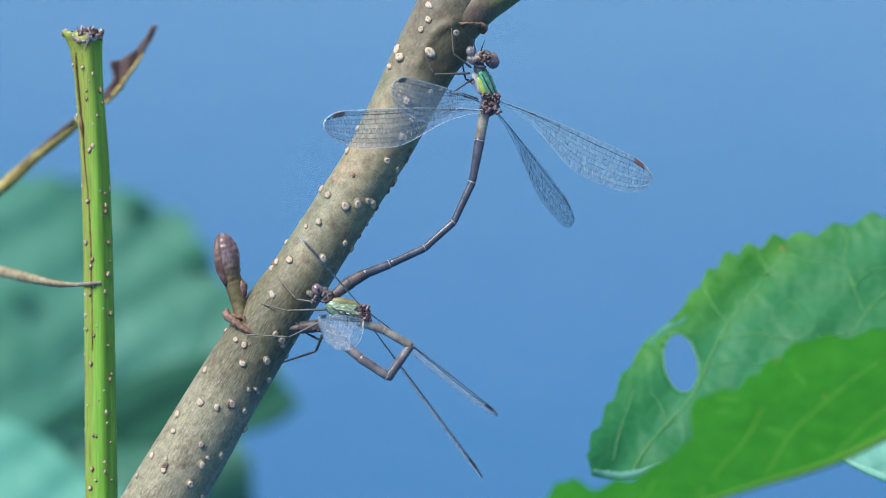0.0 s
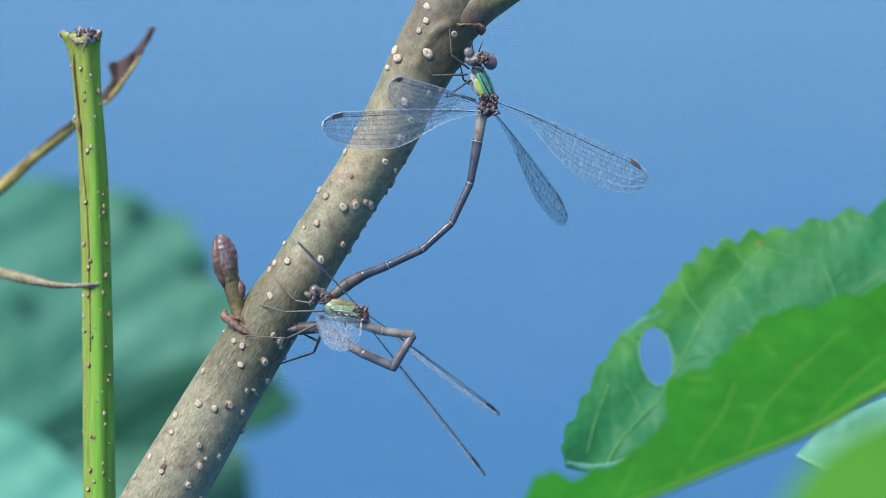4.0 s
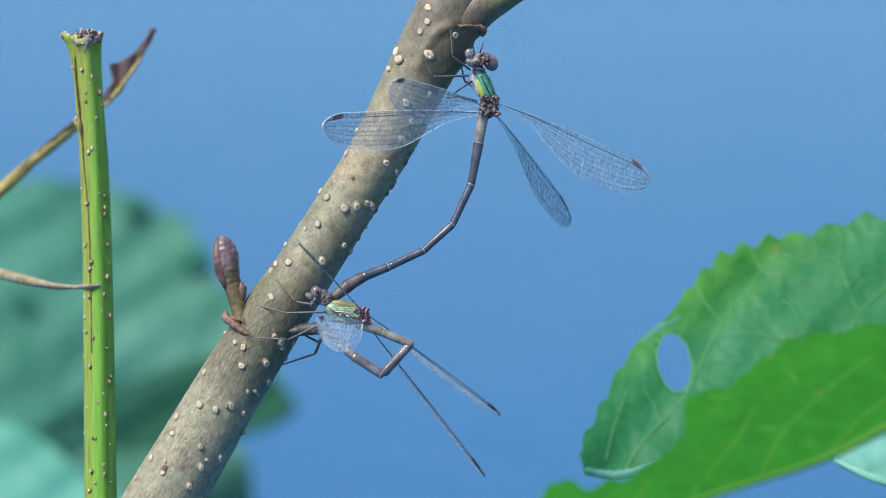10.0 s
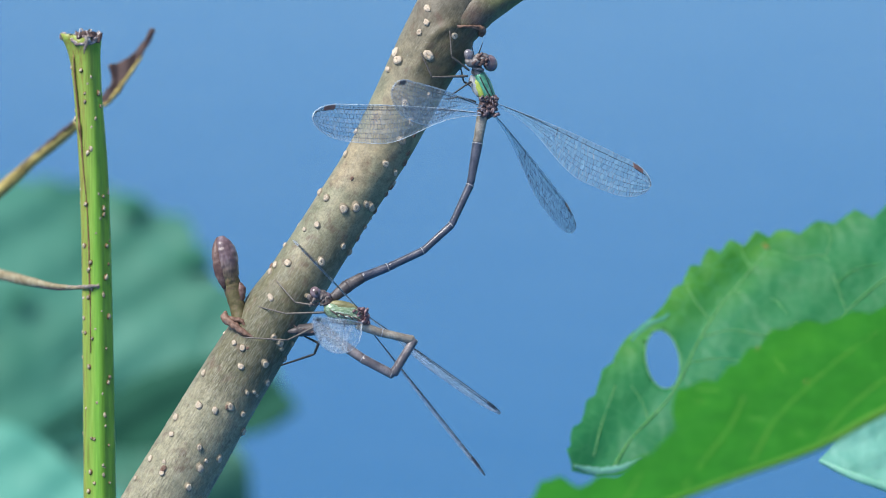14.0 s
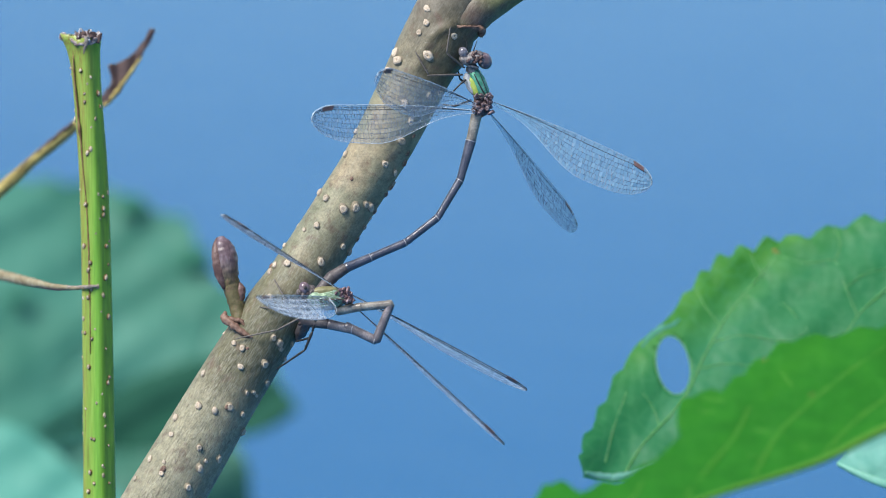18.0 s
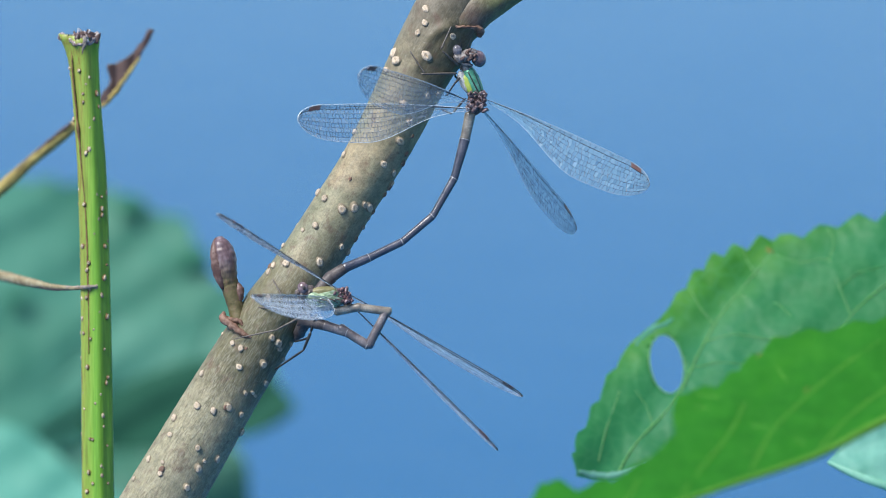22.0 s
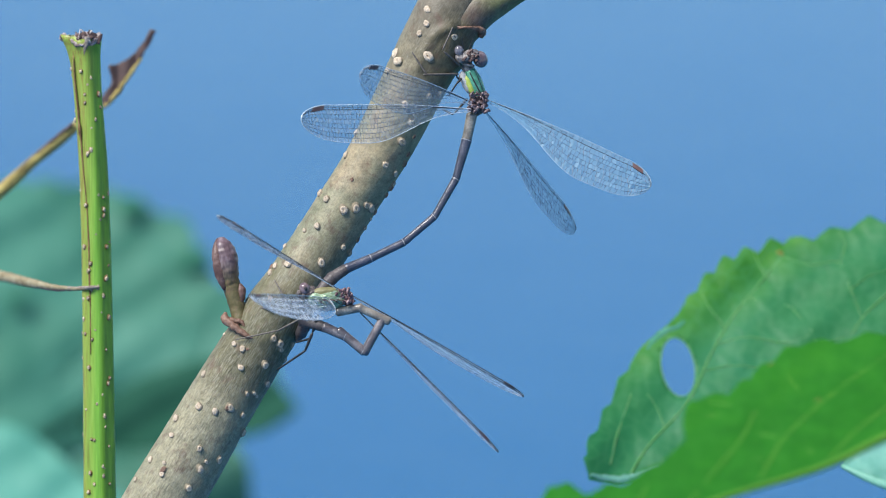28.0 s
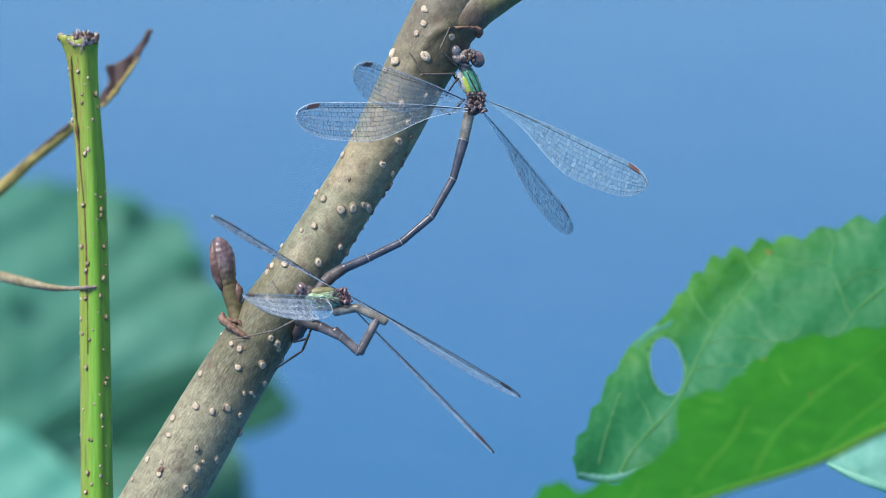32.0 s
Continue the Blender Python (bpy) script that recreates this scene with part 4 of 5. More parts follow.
    # big leaves far behind, out of focus
    root = thing("background_leaf", 200, 550, -5200, "large blue green leaf with raised side veins, out of focus", "leaf", "background leaves")
    top = [(-300, 420), (-60, 330), (60, 312), (120, 318), (190, 330), (250, 352), (300, 372), (348, 400), (352, 445), (420, 520), (480, 620), (508, 705)]
    low = [(-300, 900), (-60, 860), (40, 815), (120, 790), (180, 780), (240, 778), (300, 776), (360, 770), (410, 764), (450, 752), (485, 735), (506, 715)]
    dep = surface(lambda x, y: -5200 + 0.8 * (y - 550) + 0.22 * max(0, 170 - x) - 0.45 * min(1, max(0, (x - 40) / 200)) * 26 * math.log1p(math.exp((y - 0.12 * x - 590) / 26)), 6, (0.62, 0.9), 118, 6)
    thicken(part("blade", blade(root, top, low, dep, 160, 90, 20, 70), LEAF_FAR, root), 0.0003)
    for k in range(5):
        part("leaf_vein", tube(root, [(x, y, dep(x, y) + 1, 3) for x, y in ((-60 + 90 * k, 790 - 6 * k), (60 + 90 * k, 700 - 10 * k), (180 + 70 * k, 590 - 25 * k))], 8, 16), LEAF_FAR, root)
    # dark green patches stand for shaded folds in the big leaf
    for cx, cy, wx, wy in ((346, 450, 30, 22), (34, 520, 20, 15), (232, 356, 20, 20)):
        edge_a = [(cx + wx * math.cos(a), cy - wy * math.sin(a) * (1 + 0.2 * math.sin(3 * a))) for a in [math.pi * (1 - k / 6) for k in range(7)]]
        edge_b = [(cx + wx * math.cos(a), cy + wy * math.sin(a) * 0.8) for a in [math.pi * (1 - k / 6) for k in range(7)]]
        thicken(part("fold_shade", blade(root, edge_a, edge_b, lambda x, y: dep(x, y) + 40, 16, 10), LEAF_FOLD_SHADE, root, "darker patch painting a shaded fold"), 0.0003)
    part("leaf_stalk", tube(root, [(-290, 700, -5080, 16), (-560, 1000, -5050, 18), (-700, 1500, -5000, 20)], 10, 20), LEAF_DARK, root)
    # dark pointed leaf; shade over the big leaf's lower part is in its colour
    root = thing("background_leaf", 380, 680, -4850, "dark green pointed leaf with shade put into its colour, out of focus", "leaf", "background leaves")
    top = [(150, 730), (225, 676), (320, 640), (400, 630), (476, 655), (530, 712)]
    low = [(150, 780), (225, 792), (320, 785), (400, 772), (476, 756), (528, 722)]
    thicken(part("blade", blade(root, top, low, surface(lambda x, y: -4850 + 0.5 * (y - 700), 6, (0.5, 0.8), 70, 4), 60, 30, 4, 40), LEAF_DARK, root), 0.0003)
    part("leaf_stalk", tube(root, [(165, 715, -4850, 12), (-100, 900, -4950, 14), (-700, 1800, -5000, 18)], 10, 20), LEAF_DARK, root)
    root = thing("background_leaf", 250, 900, -5000, "blue green leaf lower down, out of focus", "leaf", "background leaves")
    top = [(-200, 760), (0, 775), (120, 790), (220, 775), (330, 765), (410, 770), (445, 820)]
    low = [(-200, 1200), (0, 1200), (120, 1200), (220, 1180), (330, 1120), (410, 1040), (450, 900)]
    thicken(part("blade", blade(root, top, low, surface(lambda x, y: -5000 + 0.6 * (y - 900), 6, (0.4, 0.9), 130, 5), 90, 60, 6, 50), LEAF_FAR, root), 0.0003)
    part("leaf_stalk", tube(root, [(200, 1170, -4840, 14), (0, 1600, -4900, 18), (-690, 2300, -5000, 22)], 10, 20), LEAF_DARK, root)
    root = thing("background_leaf", 40, 850, -4300, "pale blue green leaf underside, out of focus", "leaf", "background leaves")
    top = [(-250, 690), (-60, 735), (40, 752), (110, 800), (165, 850), (225, 872)]
    low = [(-250, 1100), (-60, 1100), (40, 1080), (110, 1040), (170, 990), (228, 900)]
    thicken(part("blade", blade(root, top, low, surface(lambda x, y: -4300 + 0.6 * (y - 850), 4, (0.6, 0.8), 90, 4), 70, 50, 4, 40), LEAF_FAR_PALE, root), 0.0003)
    part("leaf_stalk", tube(root, [(-200, 1050, -4180, 12), (-400, 1500, -4600, 16), (-700, 2200, -4990, 20)], 10, 20), LEAF_DARK, root)
    return made


# ---- damselflies ----
def wing_line(s, v, wide=0.19, early=False):
    """A place on a wing one unit long: s along it, v from the leading to the trailing edge."""
    if early:
        chord = 0.012 + wide * max(0.0, 4 * s * (1 - s)) ** 0.45
        return Vector((s, 0.35 * wide * s + 0.05 * wide * math.sin(s * math.pi) - v * chord, ((int(round(v * 8)) % 2) - 0.5) * 0.003))
    grow = min(1, max(0, (s - 0.09) / 0.52))
    chord = 0.014 + 0.024 * min(1, s / 0.15) + (wide - 0.024) * grow * grow * (3 - 2 * grow)
    if s > 0.6:
        chord *= 1 - 0.2 * ((s - 0.6) / 0.4) ** 2
    lead = 0.012 * math.sin(min(1, s / 0.8) * math.pi)
    if s > 0.82:
        e = (s - 0.82) / 0.18
        keep = math.sqrt(max(0.0, 1 - e ** 2.3))
        lead, chord = lead - chord * 0.5 * (1 - keep), chord * keep
    bend = ((int(round(v * 8)) % 2) - 0.5) * 0.004 * grow
    return Vector((s, lead + 0.39 * wide * s - v * chord, bend))


def strip(bm, a, b, w):
    """A thin four-sided rod from a to b."""
    d = (b - a)
    if d.length < 1e-6:
        return
    d.normalize()
    side = d.cross(Vector((0, 0, 1))).normalized() * w
    up = Vector((0, 0, w))
    r0 = [bm.verts.new(a + q) for q in (side, up, -side, -up)]
    r1 = [bm.verts.new(b + q) for q in (side, up, -side, -up)]
    for i in range(4):
        j = (i + 1) % 4
        bm.faces.new((r0[i], r0[j], r1[j], r1[i]))


def wing_meshes(length, seed, wide, early=False, sheet=None, net=None, dark_lead=False):
    """Film, fine veins, edge veins and dark spot of a stalked wing; the film is one pane to each cell of the net."""
    rnd = random.Random(seed)
    lines = [i / 8 for i in range(9)]
    S = [i / 54 for i in range(50)] + [0.93, 0.95, 0.965, 0.976, 0.985, 0.991, 0.996, 0.999, 1.0]

    def at(s, v):
        return wing_line(min(1.0, s), v, wide, early) * length
    film, fine, edge, pale = bmesh.new(), bmesh.new(), bmesh.new(), bmesh.new()
    for j, v in enumerate(lines):
        start = (0, 0.02, 0.3, 0.12, 0.36, 0.22, 0.42, 0.28, 0.0)[j]
        tgt, w = (edge, 0.0015) if j == 0 and dark_lead else (pale, 0.0022) if j == 0 else (edge, 0.0022) if j == 1 else (pale, 0.0016) if j == 8 else (fine, 0.0012)
        for a, b in zip(S, S[1:]):
            if a >= start:
                strip(tgt, at(a, v), at(b, v), w * length)
    for j in range(8):
        s = (0.37, 0.16, 0.2, 0.22, 0.26, 0.28, 0.3, 0.3)[j] + rnd.uniform(0, 0.02)
        gap = 0.028 if j == 0 else 0.0215 if j < 4 else 0.018
        cuts = [(q, q) for q in S if q < s - 0.005]
        while s < 0.985:
            e = min(0.99, s + rnd.uniform(-0.009, 0.009))
            strip(fine, at(s, lines[j]), at(e, lines[j + 1]), 0.0013 * length)
            cuts.append((s, e))
            s += gap * rnd.uniform(0.85, 1.15)
        cuts += [(q, q) for q in (0.988, 0.994, 1.0) if q > cuts[-1][0] + 0.002]
        for (a, c), (b, d) in zip(cuts, cuts[1:]):
            tx, ty = rnd.gauss(0, 0.0013) * length, rnd.gauss(0, 0.0013) * length
            quad = [at(a, lines[j]) + Vector((0, 0, tx + ty)), at(b, lines[j]) + Vector((0, 0, ty - tx)), at(d, lines[j + 1]) - Vector((0, 0, tx + ty)), at(c, lines[j + 1]) + Vector((0, 0, tx - ty))]
            film.faces.new([film.verts.new(q) for q in quad])
    for a, b in zip(S, S[1:]):
        strip(edge, at(a, lines[1] * 0.5), at(b, lines[1] * 0.5), 0.0013 * length)
    # the nodus, a stronger cross vein
    strip(edge, at(0.37, 0), at(0.378, 0.3), 0.002 * length)
    spot_bm = bmesh.new()
    for z in (0.004, -0.004):
        q = [spot_bm.verts.new((wing_line(s, v, wide, early) + Vector((0, 0, z))) * length) for s, v in ((0.862, 0.02), (0.925, 0.02), (0.935, 0.15), (0.872, 0.14))]
        spot_bm.faces.new(q if z > 0 else q[::-1])
    spot_bm.verts.ensure_lookup_table()
    vs = list(spot_bm.verts)
    for i in range(4):
        spot_bm.faces.new((vs[i], vs[i + 4], vs[(i + 1) % 4 + 4], vs[(i + 1) % 4]))
    for (a, b), (c, d) in zip(((0.862, 0.02), (0.872, 0.14), (0.935, 0.15), (0.925, 0.02)), ((0.872, 0.14), (0.935, 0.15), (0.925, 0.02), (0.862, 0.02))):
        strip(edge, at(a, b), at(c, d), (0.0012 if dark_lead else 0.0024) * length)
    out = []
    for name, bm, mt in (("film", film, sheet or FILM), ("vein_net", fine, net or VEIN), ("main_vein", edge, VEIN_DARK), ("pale_margin", pale, VEIN_PALE), ("wing_spot", spot_bm, STIGMA)):
        me = bpy.data.meshes.new(name)
        bm.to_mesh(me)
        bm.free()
        me.materials.append(mt)
        out.append(me)
    return out


def add_wing(root, meshes):
    wing = part("wing", meshes[0], None, root, "clear net-veined wing")
    part("vein_net", meshes[1], None, wing)
    part("main_vein", meshes[2], None, wing, "dark main veins")
    part("pale_margin", meshes[3], None, wing, "pale wing margin")
    part("wing_spot", meshes[4], None, wing, "brown wing spot")
    return wing


def segment(root, length, r0, r1, material, ring=True, bulge=0.0, name="abdomen_segment"):
    """One abdomen segment along +Y, in plan units, a little wider at its far joint."""
    bm = bmesh.new()
    rings = []
    stops = [(-0.42 * r0, 0.5), (-0.25 * r0, 0.8), (0.0, 0.97)] + [(length * u, 1.0) for u in (0.05, 0.15, 0.3, 0.5, 0.7, 0.84)] + [(length * 0.93, 1.07), (length, 1.02), (length + 0.25 * r1, 0.8), (length + 0.42 * r1, 0.5)]
    for y, f in stops:
        u = min(1, max(0, y / length))
        r = (r0 + (r1 - r0) * u + bulge * math.sin(u * math.pi)) * f
        rings.append([Vector((r * math.cos(2 * math.pi * j / 18), y, r * math.sin(2 * math.pi * j / 18))) * U for j in range(18)])
    skin(bm, rings)
    ob = part(name, bm, material, root)
    if ring:
        bm = bmesh.new()
        skin(bm, [[Vector((r * math.cos(2 * math.pi * j / 16), y, r * math.sin(2 * math.pi * j / 16))) * U for j in range(16)]
                  for r, y in ((r0 * 0.9, 0.2), (r0 * 1.05, 0.5), (r0 * 1.05, 2.0), (r0 * 0.95, 2.4))])
        part("pale_ring", bm, RING, ob, "pale joint ring")
    return ob


def rod(root, name, length, r0, r1, material, spines=0):
    """A leg piece along +Y with fine spines."""
    bm = bmesh.new()
    skin(bm, [[Vector((r * math.cos(2 * math.pi * j / 8), y, r * math.sin(2 * math.pi * j / 8))) * U for j in range(8)]
              for r, y in ((r0 * 0.6, 0), (r0 * 0.85, length * 0.12), ((r0 + r1) * 0.42, length * 0.6), (r1 * 0.85, length * 0.95), (r1 * 0.5, length))])
    for i in range(spines):
        y = length * (0.2 + 0.7 * i / max(1, spines))
        s = 1 if i % 2 else -1
        strip(bm, Vector((s * r1 * 0.6, y, 0)) * U, Vector((s * 4.2, y + 3, 1.5)) * U, 0.14 * U)
    return part(name, bm, material, root)


def knots(root, spots, material, name, label="", base=None):
    bm = bmesh.new()
    for x, y, n, r, ax, ay, lng in spots:
        ball(bm, loc(base or root, x, y, n), (ax, -ay, 0.01), lng * U, r * U, 12, 8)
    return part(name, bm, material, root, label)


def bone(a, b):
    """The pose of a rigid piece that starts at a and points at b, in the board's space."""
    y = (b - a).normalized()
    z = Vector((0, 0, 1)) - y * y.z
    z = z.normalized() if z.length > 1e-3 else Vector((1, 0, 0))
    x = y.cross(z)
    m = Matrix((x, y, z)).transposed().to_4x4()
    m.translation = a
    return m


def wing_at(root_place, tip, length, near, flip, roll):
    """The pose of a wing from its root to its tip; near: towards (+1) or away from (-1) the camera."""
    d = tip - root_place
    d.z = 0
    flat = min(d.length, length * 0.999)
    d = d.normalized() * flat
    d.z = near * math.sqrt(length * length - flat * flat)
    x = d.normalized()
    y = Vector((0, 0, 1)).cross(x).normalized() * (-1 if flip else 1)
    y = Matrix.Rotation(radians(roll), 3, x) @ y
    z = x.cross(y)
    m = Matrix((x, y, z)).transposed().to_4x4()
    m.translation = root_place
    return m


def build_male():
    root = thing("damselfly", 868, 180, 30, "male emerald damselfly with metallic green thorax clinging to the branch", "damselfly", "damselflies in tandem")
    part("thorax", ball(bmesh.new(), loc(root, 861, 150, 30), (17, -44, 0), 31 * U, 14.5 * U, 24, 18, power=0.7, lump=0.1), GREEN, root)
    part("side_stripe", ball(bmesh.new(), loc(root, 853, 154, 37), (15, -34, 0), 20 * U, 7 * U, 16, 12, lump=0.15), YELLOW, root, "yellow green side stripe")
    part("lower_side", ball(bmesh.new(), loc(root, 845, 148, 34), (12, -32, 0), 21 * U, 8 * U, 16, 12, lump=0.4), POWDER, root, "grey powdery lower side")
    part("shoulder_seam", tube(root, [(852, 130, 44, 0.8), (862, 150, 46, 1.2), (873, 170, 43, 1.1)], 8, 14), LEG_DARK, root)
    part("back_keel", tube(root, [(862, 128, 43, 0.5), (871, 150, 43, 0.7), (878, 168, 39, 0.5)], 8, 14), LEG_DARK, root)
    part("prothorax", ball(bmesh.new(), loc(root, 849, 122, 31), (8, -22, 0), 11 * U, 10 * U, 16, 10, lump=0.35), HEAD, root)
    rnd = random.Random(11)
    knots(root, [(868 + rnd.uniform(-16, 17), 183 + rnd.uniform(-16, 17), 36 + rnd.uniform(-4, 14), rnd.uniform(1.6, 4.2), rnd.uniform(-1, 1), rnd.uniform(-1, 1), rnd.uniform(2.5, 7)) for i in range(64)], KNOT, "wing_joint", "knobbly dark brown wing joints")
    part("thorax_end", ball(bmesh.new(), loc(root, 865, 184, 28), (-8, -40, 0), 25 * U, 15 * U, 20, 14, lump=0.4), KNOT_DARK, root)
    head = part("head", ball(bmesh.new(), loc(root, 849, 102, 42), (36, 16, 0), 21 * U, 10 * U, 20, 14, 12 * U, lump=0.5), HEAD, root)
    part("eye", ball(bmesh.new(), loc(root, 871, 107, 36), (8, -20, 0), 15.5 * U, 13 * U, 20, 14), EYE_SKIN, head, "large dark brown eye")
    part("eye", ball(bmesh.new(), loc(root, 833, 92, 46), (6, -20, 0), 10 * U, 8.5 * U, 20, 14), EYE_SILVER, head, "large silvery grey eye")
    part("face", ball(bmesh.new(), loc(root, 835, 106, 46), (10, -10, 0), 10 * U, 7 * U, 16, 10, lump=0.5), HEAD, head, "dull grey face")
    rnd2 = random.Random(21)
    knots(head, [(852 + rnd2.uniform(-12, 13), 100 + rnd2.uniform(-9, 12), 51 + rnd2.uniform(-3, 4), rnd2.uniform(2, 4), rnd2.uniform(-1, 1), rnd2.uniform(-1, 1), rnd2.uniform(3, 6)) for i in range(16)], KNOT_DARK, "brow", "bumpy dark brow", root)
    part("neck_rim", tube(root, [(838, 114, 42, 2.2), (848, 117, 46, 2.6), (860, 119, 42, 2.2)], 8, 12, rough=0.8), HEAD, head)
    for k in (0, 1):
        part("feeler", tube(root, [(842 + 8 * k, 92, 44, 1.2), (840 + 14 * k, 82, 50, 0.9), (838 + 20 * k, 70, 52, 0.4)], 6, 8), LEG_DARK, head)
    A = [(857, 202), (849, 248), (836, 322), (803, 393), (752, 439), (690, 468), (644, 486), (618, 501), (590, 524)]
    B = [(838, 196), (829, 240), (810, 309), (772, 376), (718, 422), (660, 450), (615, 469), (592, 484), (568, 509)]
    N = [(n, n) for n in (30, 32, 38, 46, 56, 66, 74, 78, 82)]
    R = [10, 9.5, 7.2, 6.8, 7.0, 7.6, 9.5, 12, 11]
    bones = []
    for i in range(8):
        l = (math.dist(A[i], A[i + 1]) + math.dist(B[i], B[i + 1])) / 2
        bones.append((segment(root, l, R[i], R[i + 1] * (0.9 if i < 7 else 0.75), BODY_WARM if i == 0 else BODY if i < 6 else BODY_DULL, ring=0 < i < 6), i, i + 1))
    wm = wing_meshes(332 * U, 5, 0.19)
    broad = wing_meshes(332 * U, 7, 0.215, sheet=FILM_BRIGHT)
    wings = [add_wing(root, broad if i < 2 else wm) for i in range(4)]
    legs = []
    for a, b, c, a2, b2, c2 in (((832, 130, 40), (768, 132, 64), (748, 88, 68), (814, 124, 40), (758, 125, 66), (727, 78, 66)),
                                ((834, 120, 44), (803, 96, 66), (799, 50, 64), (818, 110, 44), (786, 82, 70), (799, 53, 64)),
                                ((838, 140, 44), (826, 147, 50), (803, 163, 46), (820, 132, 44), (812, 140, 50), (800, 158, 46)),
                                ((842, 150, 20), (824, 140, 10), (818, 112, -10), (826, 142, 20), (812, 130, 10), (806, 104, -10)),
                                ((846, 176, 44), (815, 165, 56), (792, 170, 50), (830, 168, 44), (805, 196, 56), (788, 188, 46))):
        f = rod(root, "femur", math.dist(a, b), 2.6, 2.0, LEG if a[1] < 135 else LEG_DARK, 4)
        t = rod(root, "tibia", math.dist(b, c), 1.9, 1.3, LEG if a[1] < 135 else LEG_DARK, 6)
        legs.append((f, t, (a, b, c), (a2, b2, c2)))
    return root, A, B, N, bones, wings, legs


def build_female():
    root = thing("damselfly", 646, 552, 90, "female emerald damselfly bending her abdomen to lay eggs in the bark", "damselfly", "damselflies in tandem")
    part("thorax", ball(bmesh.new(), loc(root, 611, 549, 90), (60, -18, 0), 36 * U, 17.5 * U, 28, 22, power=0.7, lump=0.25), GREEN_PALE, root)
    part("thorax_back", ball(bmesh.new(), loc(root, 613, 537, 92), (52, -12, 0), 28 * U, 8.5 * U, 20, 14, 12 * U, lump=0.2), TAN, root, "tan back of the thorax")
    part("lower_side", ball(bmesh.new(), loc(root, 606, 562, 92), (50, -14, 0), 24 * U, 8 * U, 18, 12, lump=0.5), POWDER, root, "grey powdery lower side")
    for k in range(4):
        part("side_seam", tube(root, [(586 + 13 * k, 543 + 4 * k, 107, 0.7), (597 + 13 * k, 550 + 3 * k, 109.5, 1.3), (604 + 13 * k, 558 + 3 * k, 107, 0.7)], 8, 12, rough=0.6), KNOT_DARK, root)
    # pale streaks paint the shine along the side of the thorax
    for k, (x0, y0, x1, y1, r) in enumerate(((590, 547, 622, 551, 1.2), (604, 555, 636, 558, 1.4), (590, 560, 614, 564, 1.0))):
        part("sheen_streak", tube(root, [(x0, y0, 104, r * 0.4), ((x0 + x1) / 2, (y0 + y1) / 2 - 1, 108, r), (x1, y1, 104, r * 0.4)], 8, 14, rough=0.5, seed=k), SHEEN_SKIN, root, "whitish painted sheen on the side")
    part("prothorax", ball(bmesh.new(), loc(root, 581, 530, 90), (14, -14, 0), 14 * U, 10 * U, 18, 12, lump=0.5), KNOT_DARK, root)
    rnd = random.Random(12)
    knots(root, [(643 + rnd.uniform(-14, 12), 553 + rnd.uniform(-14, 14), 94 + rnd.uniform(-4, 12), rnd.uniform(1.5, 3.6), rnd.uniform(-1, 1), rnd.uniform(-1, 1), rnd.uniform(2.5, 6)) for i in range(60)], KNOT_RED, "wing_joint", "knobbly reddish brown wing joints")
    part("thorax_end", ball(bmesh.new(), loc(root, 643, 556, 88), (10, -24, 0), 18 * U, 11 * U, 18, 12, lump=0.4), KNOT_DARK, root)
    head = part("head", ball(bmesh.new(), loc(root, 570, 518, 90), (24, -10, 0), 16 * U, 10 * U, 20, 14, lump=0.5), FACE_DULL, root)
    part("eye", ball(bmesh.new(), loc(root, 561, 513, 96), (6, -18, 0), 11 * U, 9.8 * U, 20, 14), EYE_PALE, head, "large brown eye")
    part("eye", ball(bmesh.new(), loc(root, 582, 521, 88), (6, -18, 0), 9 * U, 8 * U, 20, 14), EYE_SKIN, head, "large dark eye")
    part("pupil_spot", ball(bmesh.new(), loc(root, 563, 513, 105), (1, -3, 0), 4 * U, 3 * U), LEG_DARK, head)
    part("face", ball(bmesh.new(), loc(root, 552, 522, 92), (4, -10, 0), 7 * U, 5 * U, 14, 8, lump=0.5), FACE_DULL, head, "dull grey face")
    rnd3 = random.Random(22)
    knots(head, [(567 + rnd3.uniform(-14, 16), 526 + rnd3.uniform(-7, 9), 96 + rnd3.uniform(-4, 5), rnd3.uniform(1.4, 3.6), rnd3.uniform(-1, 1), rnd3.uniform(-1, 1), rnd3.uniform(2.5, 6)) for i in range(30)], FACE_DULL, "mouthparts", "bumpy grey brown mouthparts", root)
    A = [(636, 570), (678, 584), (727, 612), (688, 667), (640, 636), (606, 607), (572, 576), (506, 583)]
    B = [(600, 545), (640, 538), (681, 556), (648, 617), (616, 590), (579, 573), (546, 562), (530, 594)]
    N = [(92, 92), (92, 92), (92, 92), (92, 92), (86, 84), (78, 74), (70, 62), (60, 18)]
    R = [8.5, 7.5, 7.5, 8.2, 8.2, 9, 11.5, 10.5, 7]
    bones = []
    for i in range(7):
        l = max(math.dist(A[i], A[i + 1]), math.dist(B[i], B[i + 1])) if i < 6 else 40
        l *= 1.05 if i == 3 else 1.0
        bones.append((segment(root, l, R[i], R[i + 1], BODY_WARM if i < 2 else BODY_MID if i < 5 else BODY_DULL, ring=i in (1, 3, 4)), i, i + 1))
    part("egg_layer", tube_y(24, 7, 2), BODY_DULL, bones[-1][0], "dark egg-laying tip").location = (0, 36 * U, 3 * U)
    rnd4 = random.Random(31)
    bm = bmesh.new()
    for i in range(34):
        a, y = rnd4.uniform(0, 2 * math.pi), rnd4.uniform(-2, 46)
        q = 11.5 - 0.12 * y
